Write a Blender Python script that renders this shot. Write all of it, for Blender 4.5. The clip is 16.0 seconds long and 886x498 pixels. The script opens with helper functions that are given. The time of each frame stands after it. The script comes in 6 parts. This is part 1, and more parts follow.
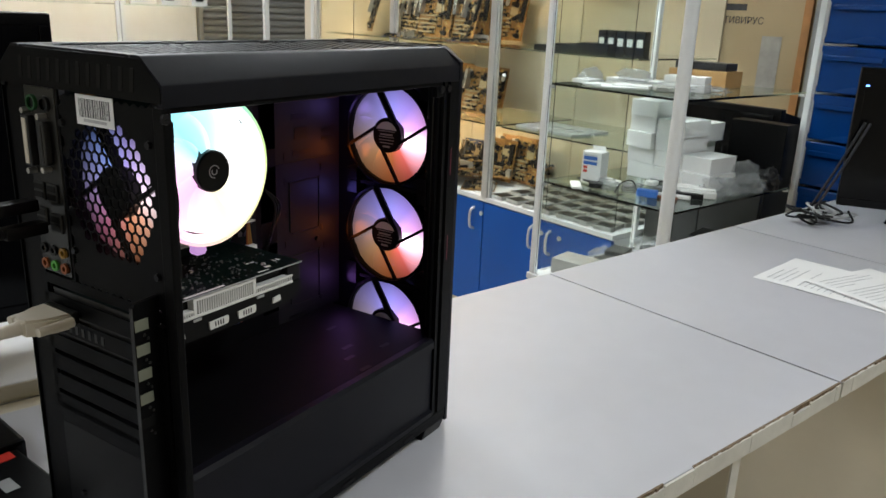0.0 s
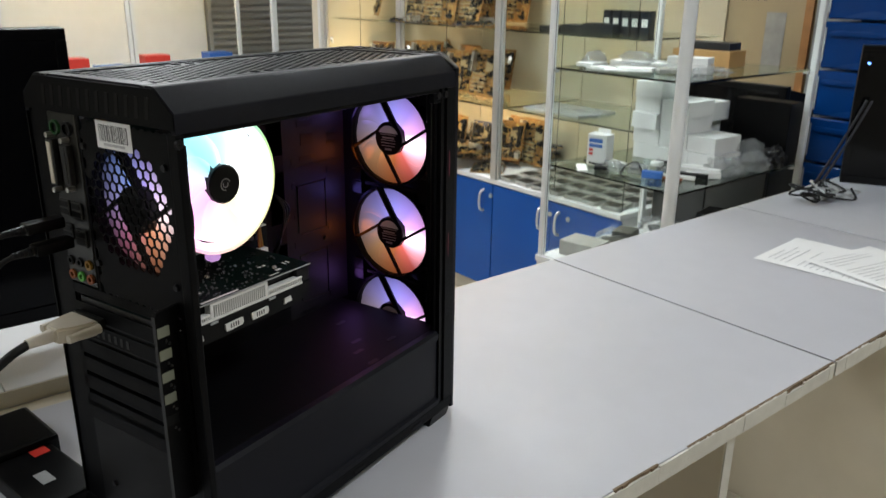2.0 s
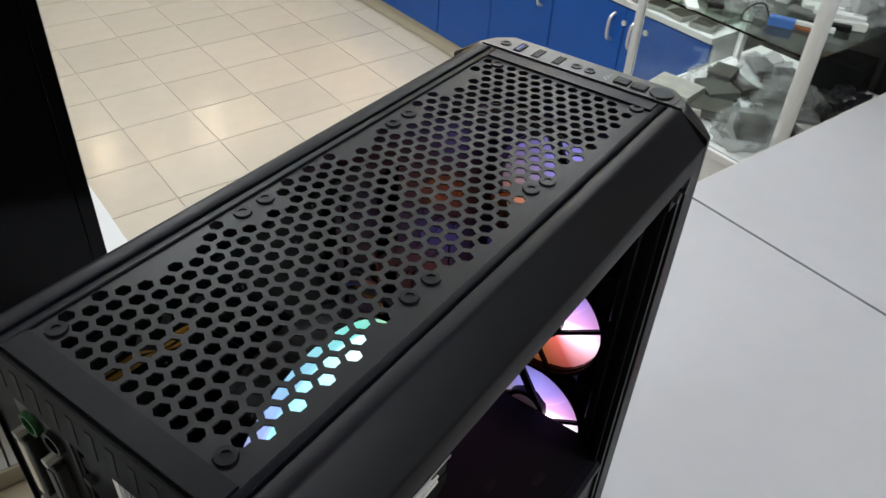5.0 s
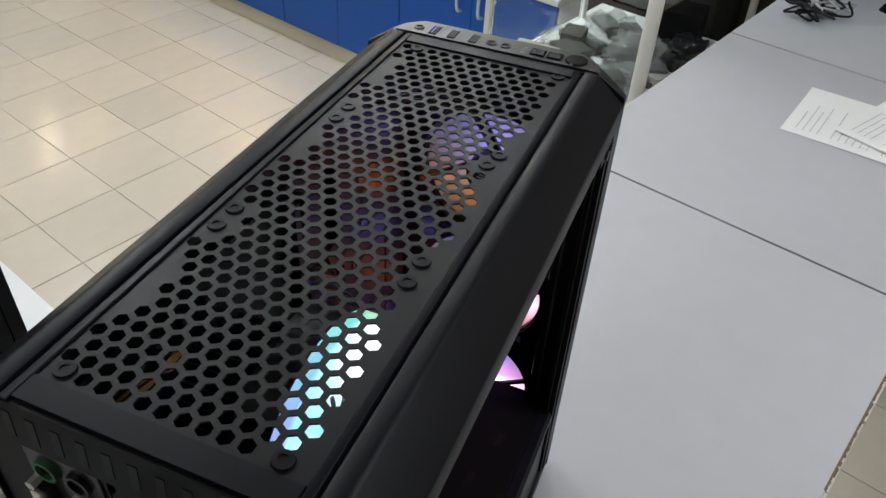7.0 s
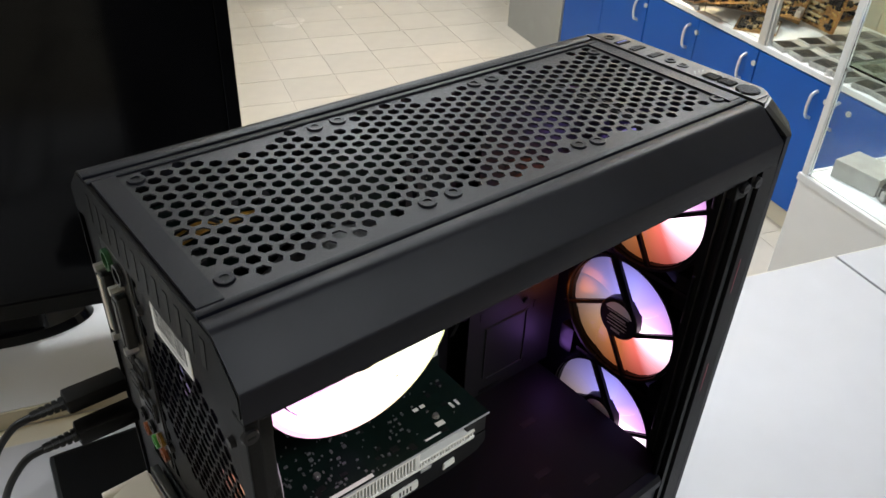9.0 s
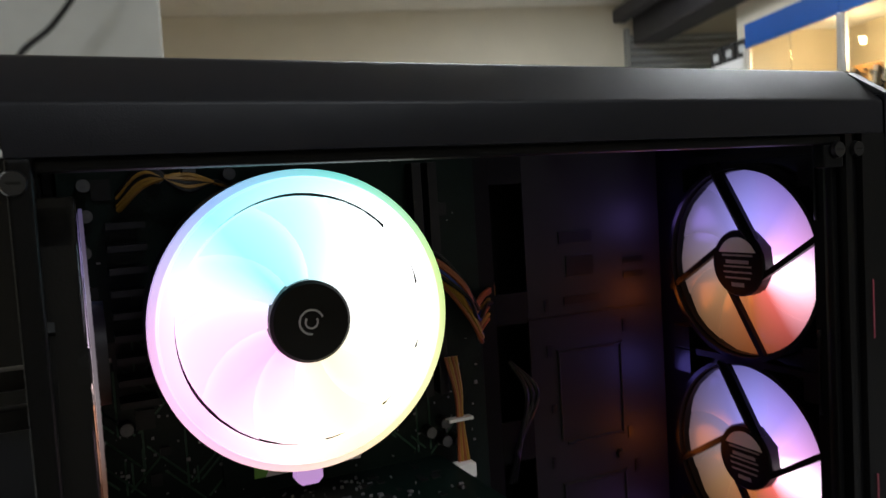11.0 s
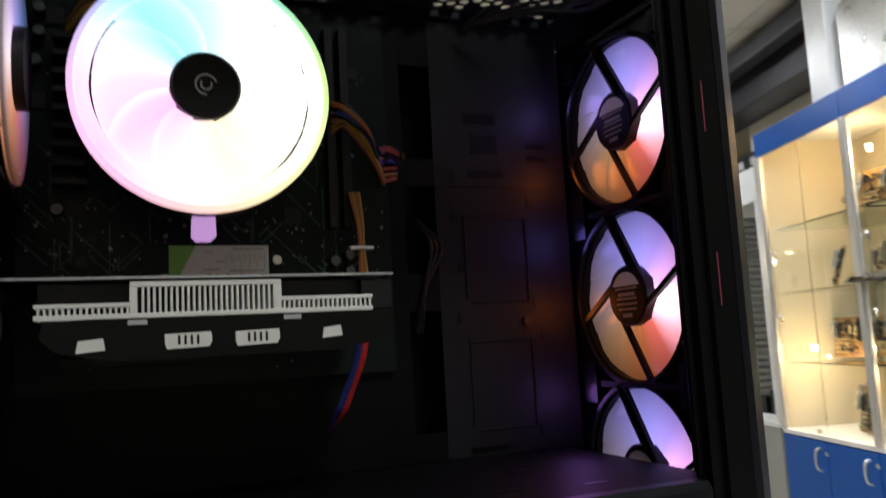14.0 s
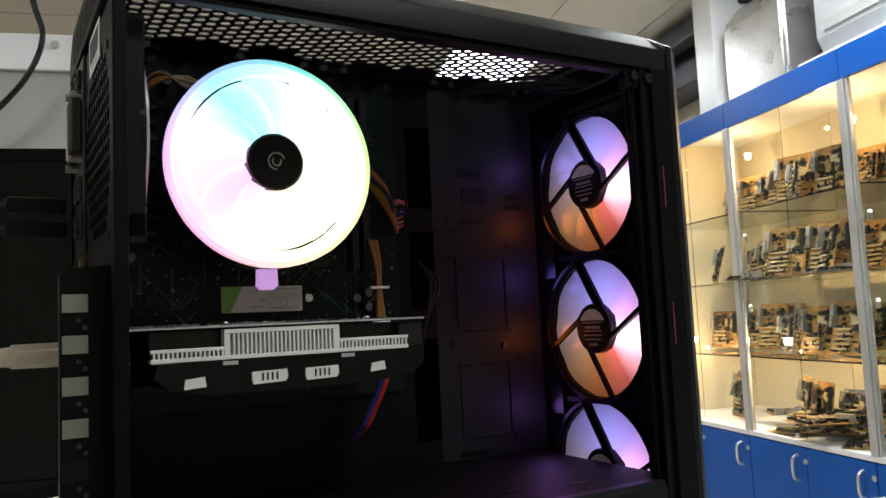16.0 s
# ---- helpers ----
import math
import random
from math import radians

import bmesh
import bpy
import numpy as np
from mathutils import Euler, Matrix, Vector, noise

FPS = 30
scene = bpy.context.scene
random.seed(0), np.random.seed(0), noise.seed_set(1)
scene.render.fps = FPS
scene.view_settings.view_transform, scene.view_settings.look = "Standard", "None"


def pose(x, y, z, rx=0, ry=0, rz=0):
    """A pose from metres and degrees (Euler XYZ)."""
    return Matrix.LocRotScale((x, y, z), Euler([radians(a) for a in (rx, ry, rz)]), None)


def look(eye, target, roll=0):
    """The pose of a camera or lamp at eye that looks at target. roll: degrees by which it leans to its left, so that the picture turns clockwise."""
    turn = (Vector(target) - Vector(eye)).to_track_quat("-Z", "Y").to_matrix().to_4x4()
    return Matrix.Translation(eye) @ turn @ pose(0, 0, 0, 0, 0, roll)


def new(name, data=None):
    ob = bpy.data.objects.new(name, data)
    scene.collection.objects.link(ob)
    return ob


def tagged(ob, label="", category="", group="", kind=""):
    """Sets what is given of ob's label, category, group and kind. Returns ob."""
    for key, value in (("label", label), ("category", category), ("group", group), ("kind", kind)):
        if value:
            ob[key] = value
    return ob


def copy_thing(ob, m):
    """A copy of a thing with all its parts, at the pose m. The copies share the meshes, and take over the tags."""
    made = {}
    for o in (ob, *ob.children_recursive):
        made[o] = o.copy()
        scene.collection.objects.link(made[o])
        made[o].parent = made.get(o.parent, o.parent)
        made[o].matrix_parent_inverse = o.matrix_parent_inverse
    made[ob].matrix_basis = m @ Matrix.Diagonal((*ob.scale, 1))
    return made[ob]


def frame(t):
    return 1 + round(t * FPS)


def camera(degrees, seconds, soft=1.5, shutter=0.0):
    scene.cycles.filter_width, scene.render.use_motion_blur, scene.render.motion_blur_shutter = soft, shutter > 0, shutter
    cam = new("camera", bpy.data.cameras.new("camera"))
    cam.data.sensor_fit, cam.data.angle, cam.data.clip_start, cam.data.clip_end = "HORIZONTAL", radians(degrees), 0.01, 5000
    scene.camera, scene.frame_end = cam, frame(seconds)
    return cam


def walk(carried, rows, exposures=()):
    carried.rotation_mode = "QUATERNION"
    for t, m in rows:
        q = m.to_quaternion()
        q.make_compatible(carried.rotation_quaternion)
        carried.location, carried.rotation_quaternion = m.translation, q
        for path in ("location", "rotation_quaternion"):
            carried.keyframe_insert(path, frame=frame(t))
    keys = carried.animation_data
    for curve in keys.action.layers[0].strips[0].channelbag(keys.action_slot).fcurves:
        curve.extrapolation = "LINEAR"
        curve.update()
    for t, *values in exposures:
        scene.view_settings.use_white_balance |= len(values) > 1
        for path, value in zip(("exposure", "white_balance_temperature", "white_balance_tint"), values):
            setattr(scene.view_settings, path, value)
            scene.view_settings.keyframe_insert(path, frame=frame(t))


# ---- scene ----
cam = camera(59.3, 16.0, shutter=0.4)
COUNTER = 0.905   # height of the counter top
CASE_TURN = 17.5  # the case stands askew on the counter
CASE = pose(0, 0, 0, 0, 0, CASE_TURN)
PATH = [
    (0, (0.455, -0.352, 1.406), (-0.568, 1.264, 0.819), 2.4),
    (0.5, (0.487, -0.367, 1.374), (-0.589, 1.249, 0.893), 0.7),
    (1, (0.505, -0.38, 1.371), (-0.591, 1.23, 0.919), 0.7),
    (1.5, (0.509, -0.39, 1.38), (-0.584, 1.226, 0.938), 1.1),
    (2, (0.487, -0.375, 1.442), (-0.556, 1.207, 0.8), 0.7),
    (2.5, (0.402, -0.328, 1.534), (-0.544, 1.231, 0.713), 2.4),
    (3, (0.328, -0.298, 1.587), (-0.514, 1.213, 0.583), 3.5),
    (3.5, (0.283, -0.227, 1.602), (-0.559, 1.225, 0.514), 2.6),
    (4, (0.215, -0.12, 1.609), (-0.726, 1.192, 0.429), 3.6),
    (4.2, (0.189, -0.095, 1.608), (-0.779, 1.177, 0.406), 3.8),
    (6.3, (0.059, -0.115, 1.612), (-0.507, 1.294, 0.311), 2.8),
    (6.5, (0.063, -0.119, 1.614), (-0.493, 1.314, 0.335), 2.7),
    (7, (0.061, -0.124, 1.616), (-0.484, 1.322, 0.347), 3.3),
    (7.5, (0.063, -0.119, 1.615), (-0.554, 1.289, 0.336), 3.7),
    (8, (0.11, -0.102, 1.617), (-0.766, 1.165, 0.342), 2.1),
    (8.5, (0.173, -0.093, 1.599), (-0.949, 1.05, 0.403), 2.5),
    (9, (0.214, -0.082, 1.571), (-1.048, 0.98, 0.441), 2.6),
    (9.5, (0.242, -0.113, 1.558), (-1.058, 1.045, 0.573), 1.3),
    (10, (0.247, -0.107, 1.483), (-1.117, 1.073, 0.62), 1.3),
    (10.2, (0.241, -0.08, 1.441), (-1.238, 1.051, 0.711), 0.2),
    (12.3, (0.284, 0.098, 1.187), (-1.602, 0.611, 1.611), -4.7),
    (12.5, (0.308, 0.099, 1.168), (-1.576, 0.606, 1.606), -4.6),
    (13, (0.349, 0.093, 1.14), (-1.537, 0.575, 1.597), -2.3),
    (13.5, (0.37, 0.077, 1.138), (-1.517, 0.647, 1.474), -1.9),
    (14, (0.343, 0.062, 1.118), (-1.485, 0.836, 1.354), -3.1),
    (14.5, (0.286, 0.007, 1.158), (-1.453, 0.994, 1.186), -2.0),
    (15, (0.329, -0.048, 1.145), (-1.318, 1.082, 1.252), -1.7),
    (15.5, (0.376, -0.071, 1.151), (-1.296, 1.017, 1.3), -1.9),
    (16, (0.402, -0.057, 1.155), (-1.309, 0.964, 1.336), -2.7),
]
walk(cam, [(t, CASE @ look(eye, target, roll)) for t, eye, target, roll in PATH],
     [(0, 0.0), (3, 0.0), (4.2, 0.0), (6.3, -0.15), (7.5, -0.15), (8.5, 0.25), (9, 0.35), (10.2, 0.2), (12.3, -0.5), (13, -0.3), (14, -0.1), (14.5, 0.0), (15.5, 0.1), (16, 0.05)])

# ---- world and lights ----
world = bpy.data.worlds.new("world")
scene.world = world
world.use_nodes = True
world.node_tree.nodes["Background"].inputs[0].default_value = (0.8, 0.85, 1.0, 1)
world.node_tree.nodes["Background"].inputs[1].default_value = 0.004
CEILING = 2.75
# last two panels are out of view, added to brighten counter and side table
PANELS = [(-4.2, 1.5), (-2.1, 0.6), (-1.7, 1.85), (1.05, 0.95), (-1.05, -1.75)]
for px, py in PANELS:
    data = bpy.data.lights.new("panel_lamp", "AREA")
    data.shape, data.size, data.energy, data.color = "SQUARE", 0.56, 21.5, (0.89, 0.955, 1.0)
    lamp = new("panel_lamp", data)
    lamp.matrix_world = pose(px, py, CEILING - 0.03)


# ---- materials ----
def mat(name, color, rough=0.5, metal=0.0, var=0.12, scale=30.0, bump=0.0, bump_scale=400.0, coat=0.0, emit=None, strength=0.0, spec=0.5):
    m = bpy.data.materials.new(name)
    m.use_nodes = True
    nt = m.node_tree
    b = nt.nodes["Principled BSDF"]
    b.inputs["Roughness"].default_value = rough
    b.inputs["Metallic"].default_value = metal
    b.inputs["Coat Weight"].default_value = coat
    b.inputs["Specular IOR Level"].default_value = spec
    co = nt.nodes.new("ShaderNodeTexCoord")
    n1 = nt.nodes.new("ShaderNodeTexNoise")
    n1.inputs["Scale"].default_value = scale
    n1.inputs["Detail"].default_value = 6
    n2 = nt.nodes.new("ShaderNodeTexNoise")
    n2.inputs["Scale"].default_value = scale / 9
    nt.links.new(co.outputs["Object"], n1.inputs["Vector"])
    nt.links.new(co.outputs["Object"], n2.inputs["Vector"])
    add = nt.nodes.new("ShaderNodeMath")
    add.operation = "ADD"
    nt.links.new(n1.outputs["Fac"], add.inputs[0])
    nt.links.new(n2.outputs["Fac"], add.inputs[1])
    rng = nt.nodes.new("ShaderNodeMapRange")
    rng.inputs["From Min"].default_value, rng.inputs["From Max"].default_value = 0.6, 1.4
    rng.inputs["To Min"].default_value, rng.inputs["To Max"].default_value = 1 - var, 1 + var
    nt.links.new(add.outputs[0], rng.inputs["Value"])
    mul = nt.nodes.new("ShaderNodeVectorMath")
    mul.operation = "SCALE"
    mul.inputs[0].default_value = color
    nt.links.new(rng.outputs[0], mul.inputs["Scale"])
    nt.links.new(mul.outputs[0], b.inputs["Base Color"])
    rr = nt.nodes.new("ShaderNodeMapRange")
    rr.inputs["From Min"].default_value, rr.inputs["From Max"].default_value = 0.3, 0.7
    rr.inputs["To Min"].default_value, rr.inputs["To Max"].default_value = max(rough - 0.07, 0.02), min(rough + 0.07, 1)
    nt.links.new(n2.outputs["Fac"], rr.inputs["Value"])
    nt.links.new(rr.outputs[0], b.inputs["Roughness"])
    if bump:
        n3 = nt.nodes.new("ShaderNodeTexNoise")
        n3.inputs["Scale"].default_value = bump_scale
        nt.links.new(co.outputs["Object"], n3.inputs["Vector"])
        bp = nt.nodes.new("ShaderNodeBump")
        bp.inputs["Strength"].default_value = bump
        bp.inputs["Distance"].default_value = 0.001
        nt.links.new(n3.outputs["Fac"], bp.inputs["Height"])
        nt.links.new(bp.outputs[0], b.inputs["Normal"])
    if emit:
        b.inputs["Emission Color"].default_value = (*emit, 1)
        b.inputs["Emission Strength"].default_value = strength
    return m


def glass(name, tint=(0.93, 0.97, 0.95)):
    m = bpy.data.materials.new(name)
    m.use_nodes = True
    b = m.node_tree.nodes["Principled BSDF"]
    b.inputs["Base Color"].default_value = (*tint, 1)
    b.inputs["Transmission Weight"].default_value = 1
    b.inputs["Roughness"].default_value = 0.01
    b.inputs["IOR"].default_value = 1.3
    return m


def led(name, stops, strength, inner, outer, falloff, base=(0.5, 0.5, 0.5)):
    """Milky plastic lit by a ring of coloured LEDs: the colour goes round the axis, the brightness falls outwards."""
    m = bpy.data.materials.new(name)
    m.use_nodes = True
    nt = m.node_tree
    b = nt.nodes["Principled BSDF"]
    b.inputs["Base Color"].default_value = (*base, 1)
    b.inputs["Roughness"].default_value = 0.3
    co = nt.nodes.new("ShaderNodeTexCoord")
    sep = nt.nodes.new("ShaderNodeSeparateXYZ")
    nt.links.new(co.outputs["Object"], sep.inputs[0])
    at = nt.nodes.new("ShaderNodeMath")
    at.operation = "ARCTAN2"
    nt.links.new(sep.outputs["Y"], at.inputs[0])
    nt.links.new(sep.outputs["X"], at.inputs[1])
    rng = nt.nodes.new("ShaderNodeMapRange")
    rng.inputs["From Min"].default_value, rng.inputs["From Max"].default_value = -math.pi, math.pi
    nt.links.new(at.outputs[0], rng.inputs["Value"])
    ramp = nt.nodes.new("ShaderNodeValToRGB")
    el = ramp.color_ramp.elements
    el[0].position, el[0].color = stops[0][0], (*stops[0][1], 1)
    el[1].position, el[1].color = stops[-1][0], (*stops[-1][1], 1)
    for p, c in stops[1:-1]:
        e = el.new(p)
        e.color = (*c, 1)
    nt.links.new(rng.outputs[0], ramp.inputs[0])
    ln = nt.nodes.new("ShaderNodeVectorMath")
    ln.operation = "LENGTH"
    flat = nt.nodes.new("ShaderNodeCombineXYZ")
    nt.links.new(sep.outputs["X"], flat.inputs[0])
    nt.links.new(sep.outputs["Y"], flat.inputs[1])
    nt.links.new(flat.outputs[0], ln.inputs[0])
    r2 = nt.nodes.new("ShaderNodeMapRange")
    r2.inputs["From Min"].default_value, r2.inputs["From Max"].default_value = inner, outer
    r2.inputs["To Min"].default_value, r2.inputs["To Max"].default_value = strength, strength * falloff
    nt.links.new(ln.outputs["Value"], r2.inputs["Value"])
    nt.links.new(ramp.outputs[0], b.inputs["Emission Color"])
    nt.links.new(r2.outputs[0], b.inputs["Emission Strength"])
    return m


def tiles(name, color, joint=(0.3, 0.28, 0.25)):
    m = mat(name, color, 0.22, var=0.05, scale=14, bump=0.05, bump_scale=60)
    nt = m.node_tree
    info = nt.nodes.new("ShaderNodeObjectInfo")
    src = [n for n in nt.nodes if n.type == "VECT_MATH"][0]
    rng = nt.nodes.new("ShaderNodeMapRange")
    rng.inputs["To Min"].default_value, rng.inputs["To Max"].default_value = 0.94, 1.04
    nt.links.new(info.outputs["Random"], rng.inputs["Value"])
    mul = nt.nodes.new("ShaderNodeVectorMath")
    mul.operation = "SCALE"
    nt.links.new(src.outputs[0], mul.inputs[0])
    nt.links.new(rng.outputs[0], mul.inputs["Scale"])
    nt.links.new(mul.outputs[0], nt.nodes["Principled BSDF"].inputs["Base Color"])
    return m


M = {}
M["black_paint"] = mat("black_paint", (0.0022, 0.0022, 0.0026), 0.42, var=0.15, scale=60, bump=0.12, bump_scale=1800, spec=0.09)
M["black_plastic"] = mat("black_plastic", (0.003, 0.003, 0.0033), 0.38, var=0.2, scale=50, bump=0.1, bump_scale=900, spec=0.16)
# the case's bluish sheen is tinted into this base colour
M["charcoal_sheen"] = mat("charcoal_sheen", (0.004, 0.0043, 0.0075), 0.4, var=0.15, scale=80, bump=0.15, bump_scale=2200, spec=0.16)
M["inner_black"] = mat("inner_black", (0.0025, 0.0025, 0.0028), 0.5, var=0.2, scale=40, bump=0.1, bump_scale=1500, spec=0.1)
# inner black with a lifted base, so the fan glow shows on the tray
M["tray_black_lit"] = mat("tray_black_lit", (0.0095, 0.0095, 0.01), 0.55, var=0.15, scale=40, bump=0.1, bump_scale=1500, spec=0.15)
M["hub_black"] = mat("hub_black", (0.003, 0.003, 0.003), 0.4, var=0.2, scale=90, spec=0.15)
M["gloss_black"] = mat("gloss_black", (0.003, 0.003, 0.0035), 0.14, var=0.3, scale=8, spec=0.2)
M["screw"] = mat("screw", (0.03, 0.03, 0.033), 0.35, 0.9, scale=200)
M["steel"] = mat("steel", (0.55, 0.54, 0.52), 0.32, 0.9, var=0.15, scale=90, bump=0.05)
M["slot_grey"] = mat("slot_grey", (0.09, 0.09, 0.08), 0.33, 0.95, var=0.15, scale=80)
M["shield"] = mat("shield", (0.05, 0.05, 0.048), 0.26, 0.9, var=0.35, scale=45, bump=0.1, bump_scale=120)
M["dark_steel"] = mat("dark_steel", (0.05, 0.05, 0.05), 0.4, 0.8, var=0.4, scale=50, bump=0.1)
M["dull_silver"] = mat("dull_silver", (0.42, 0.43, 0.44), 0.45, 0.35, var=0.1, scale=70)
M["white_plastic"] = mat("white_plastic", (0.72, 0.71, 0.68), 0.4, var=0.04, scale=30)
M["cream_plastic"] = mat("cream_plastic", (0.66, 0.6, 0.5), 0.42, var=0.06, scale=60)
M["paper"] = mat("paper", (0.82, 0.82, 0.82), 0.8, var=0.03, scale=25, bump=0.1, bump_scale=200)
M["ink"] = mat("ink", (0.5, 0.5, 0.52), 0.8, var=0.3, scale=300)
M["dark_ink"] = mat("dark_ink", (0.04, 0.04, 0.045), 0.7, var=0.3, scale=300)
# green of board and traces is raised to carry the LED glow on them
M["pcb_dark"] = mat("pcb_dark", (0.0025, 0.0075, 0.0058), 0.42, var=0.35, scale=90, bump=0.2, bump_scale=700, spec=0.14)
M["trace_lit"] = mat("trace_lit", (0.03, 0.075, 0.045), 0.4, var=0.2, scale=200, spec=0.2)
M["solder"] = mat("solder", (0.17, 0.17, 0.18), 0.4, 0.6, var=0.5, scale=600)
M["cap_top"] = mat("cap_top", (0.09, 0.09, 0.095), 0.4, 0.5, var=0.3, scale=300)
M["chip"] = mat("chip", (0.006, 0.006, 0.0065), 0.45, var=0.3, scale=200, spec=0.25)
M["green_label"] = mat("green_label", (0.2, 0.5, 0.08), 0.5, var=0.05, scale=90)
M["laminate"] = mat("laminate", (0.5, 0.5, 0.535), 0.36, var=0.035, scale=24, bump=0.22, bump_scale=1300)
M["edge_band"] = mat("edge_band", (0.62, 0.6, 0.54), 0.5, var=0.12, scale=40, bump=0.3, bump_scale=300)
M["chipboard"] = mat("chipboard", (0.16, 0.11, 0.065), 0.9, var=0.6, scale=220, bump=0.9, bump_scale=500)
M["beige_board"] = mat("beige_board", (0.62, 0.56, 0.44), 0.5, var=0.05, scale=12, bump=0.05)
M["white_board"] = mat("white_board", (0.72, 0.72, 0.73), 0.35, var=0.04, scale=10, bump=0.05, bump_scale=300)
M["white_frame"] = mat("white_frame", (0.7, 0.71, 0.71), 0.35, var=0.04, scale=20)
M["alu"] = mat("alu", (0.66, 0.66, 0.65), 0.35, 0.75, var=0.06, scale=60)
M["blue_door"] = mat("blue_door", (0.001, 0.075, 0.36), 0.35, var=0.07, scale=6, bump=0.05, bump_scale=200, spec=0.3)
M["blue_bin"] = mat("blue_bin", (0.001, 0.036, 0.17), 0.24, var=0.15, scale=9, spec=0.3)
M["grey_board"] = mat("grey_board", (0.3, 0.3, 0.28), 0.5, var=0.06, scale=12)
M["cream_wall"] = mat("cream_wall", (0.66, 0.61, 0.5), 0.8, var=0.05, scale=5, bump=0.15, bump_scale=150)
M["showcase_back"] = mat("showcase_back", (0.5, 0.44, 0.32), 0.6, var=0.04, scale=5)
M["ceiling_tile"] = mat("ceiling_tile", (0.72, 0.69, 0.62), 0.9, var=0.05, scale=60, bump=0.4, bump_scale=250)
M["dark_metal"] = mat("dark_metal", (0.035, 0.033, 0.04), 0.5, 0.4, var=0.3, scale=10)
M["shutter"] = mat("shutter", (0.42, 0.43, 0.43), 0.4, 0.3, var=0.06, scale=20)
M["floor_tile"] = tiles("floor_tile", (0.54, 0.49, 0.415))
M["grout"] = mat("grout", (0.47, 0.42, 0.36), 0.9, var=0.2, scale=80)
M["pcb_gold"] = mat("pcb_gold", (0.30, 0.155, 0.045), 0.33, 0.45, var=0.7, scale=90)
M["pcb_brown"] = mat("pcb_brown", (0.17, 0.08, 0.025), 0.4, 0.2, var=0.5, scale=90)
M["pcb_blue"] = mat("pcb_blue", (0.05, 0.06, 0.1), 0.4, 0.1, var=0.5, scale=90)
M["slot_cream"] = mat("slot_cream", (0.34, 0.25, 0.12), 0.5, var=0.2, scale=90)
M["gold_pin"] = mat("gold_pin", (0.6, 0.42, 0.14), 0.3, 0.8, var=0.3, scale=200)
M["carton"] = mat("carton", (0.42, 0.24, 0.09), 0.8, var=0.1, scale=30)
M["wood"] = mat("wood", (0.38, 0.17, 0.05), 0.5, var=0.2, scale=25)
M["white_carton"] = mat("white_carton", (0.68, 0.68, 0.67), 0.65, var=0.06, scale=20)
M["black_bag"] = mat("black_bag", (0.012, 0.012, 0.014), 0.35, var=0.3, scale=30, bump=0.5, bump_scale=60)
M["clear_bag"] = mat("clear_bag", (0.34, 0.35, 0.355), 0.14, var=0.25, scale=40, bump=0.9, bump_scale=70)
M["clear_bag"].node_tree.nodes["Principled BSDF"].inputs["Alpha"].default_value = 0.32
M["packet_grey"] = mat("packet_grey", (0.12, 0.12, 0.122), 0.3, var=0.3, scale=40, bump=0.4, bump_scale=90)
M["port_green"] = mat("port_green", (0.012, 0.07, 0.02), 0.4, var=0.1, scale=90)
M["slot_beige"] = mat("slot_beige", (0.17, 0.177, 0.132), 0.5, var=0.08, scale=60)
M["equipment_grey"] = mat("equipment_grey", (0.035, 0.036, 0.034), 0.5, var=0.2, scale=14, bump=0.1, bump_scale=300)
M["poster"] = mat("poster", (0.38, 0.29, 0.165), 0.6, var=0.06, scale=10)
M["poster_grey"] = mat("poster_grey", (0.3, 0.29, 0.27), 0.6, var=0.25, scale=25)
M["red"] = mat("red", (0.55, 0.03, 0.02), 0.45, var=0.1)
M["orange"] = mat("orange", (0.24, 0.06, 0.012), 0.5, var=0.1, scale=90)
M["yellow"] = mat("yellow", (0.3, 0.16, 0.02), 0.5, var=0.1, scale=90)
M["blue_wire"] = mat("blue_wire", (0.03, 0.06, 0.35), 0.45, var=0.1, scale=90)
M["blue_print"] = mat("blue_print", (0.03, 0.13, 0.45), 0.5, var=0.1, scale=90)
M["green"] = mat("green", (0.08, 0.35, 0.05), 0.5, var=0.1)
M["cable"] = mat("cable", (0.006, 0.006, 0.0065), 0.45, var=0.2, scale=60, spec=0.25)
M["strip_black"] = mat("strip_black", (0.0062, 0.006, 0.006), 0.4, var=0.2, scale=60, bump=0.12, bump_scale=1800, spec=0.6)
M["sheet_black"] = mat("sheet_black", (0.0045, 0.0046, 0.0065), 0.43, var=0.15, scale=80, bump=0.15, bump_scale=2200, spec=0.26)
M["glass"] = glass("clear_glass")
M["glass_edge"] = glass("shelf_glass", (0.75, 0.88, 0.82))
M["diffuser"] = mat("diffuser", (0.8, 0.8, 0.8), 0.5, emit=(0.93, 0.97, 1.0), strength=5)
M["warm_bulb"] = mat("warm_bulb", (0.8, 0.7, 0.5), 0.3, emit=(1, 0.72, 0.36), strength=60)
M["power_led"] = mat("power_led", (0.1, 0.3, 0.9), 0.3, emit=(0.12, 0.3, 1.0), strength=6)
FAN_STOPS = [(0.0, (0.36, 0.28, 0.32)), (0.12, (0.50, 0.27, 0.13)), (0.26, (0.62, 0.17, 0.05)), (0.35, (1.2, 0.22, 0.18)), (0.41, (2.8, 1.2, 1.5)), (0.48, (4.0, 3.2, 3.8)), (0.54, (1.9, 0.9, 1.9)), (0.64, (0.8, 0.55, 1.7)), (0.74, (0.55, 0.5, 1.5)), (0.85, (0.34, 0.3, 0.8)), (1.0, (0.36, 0.28, 0.32))]
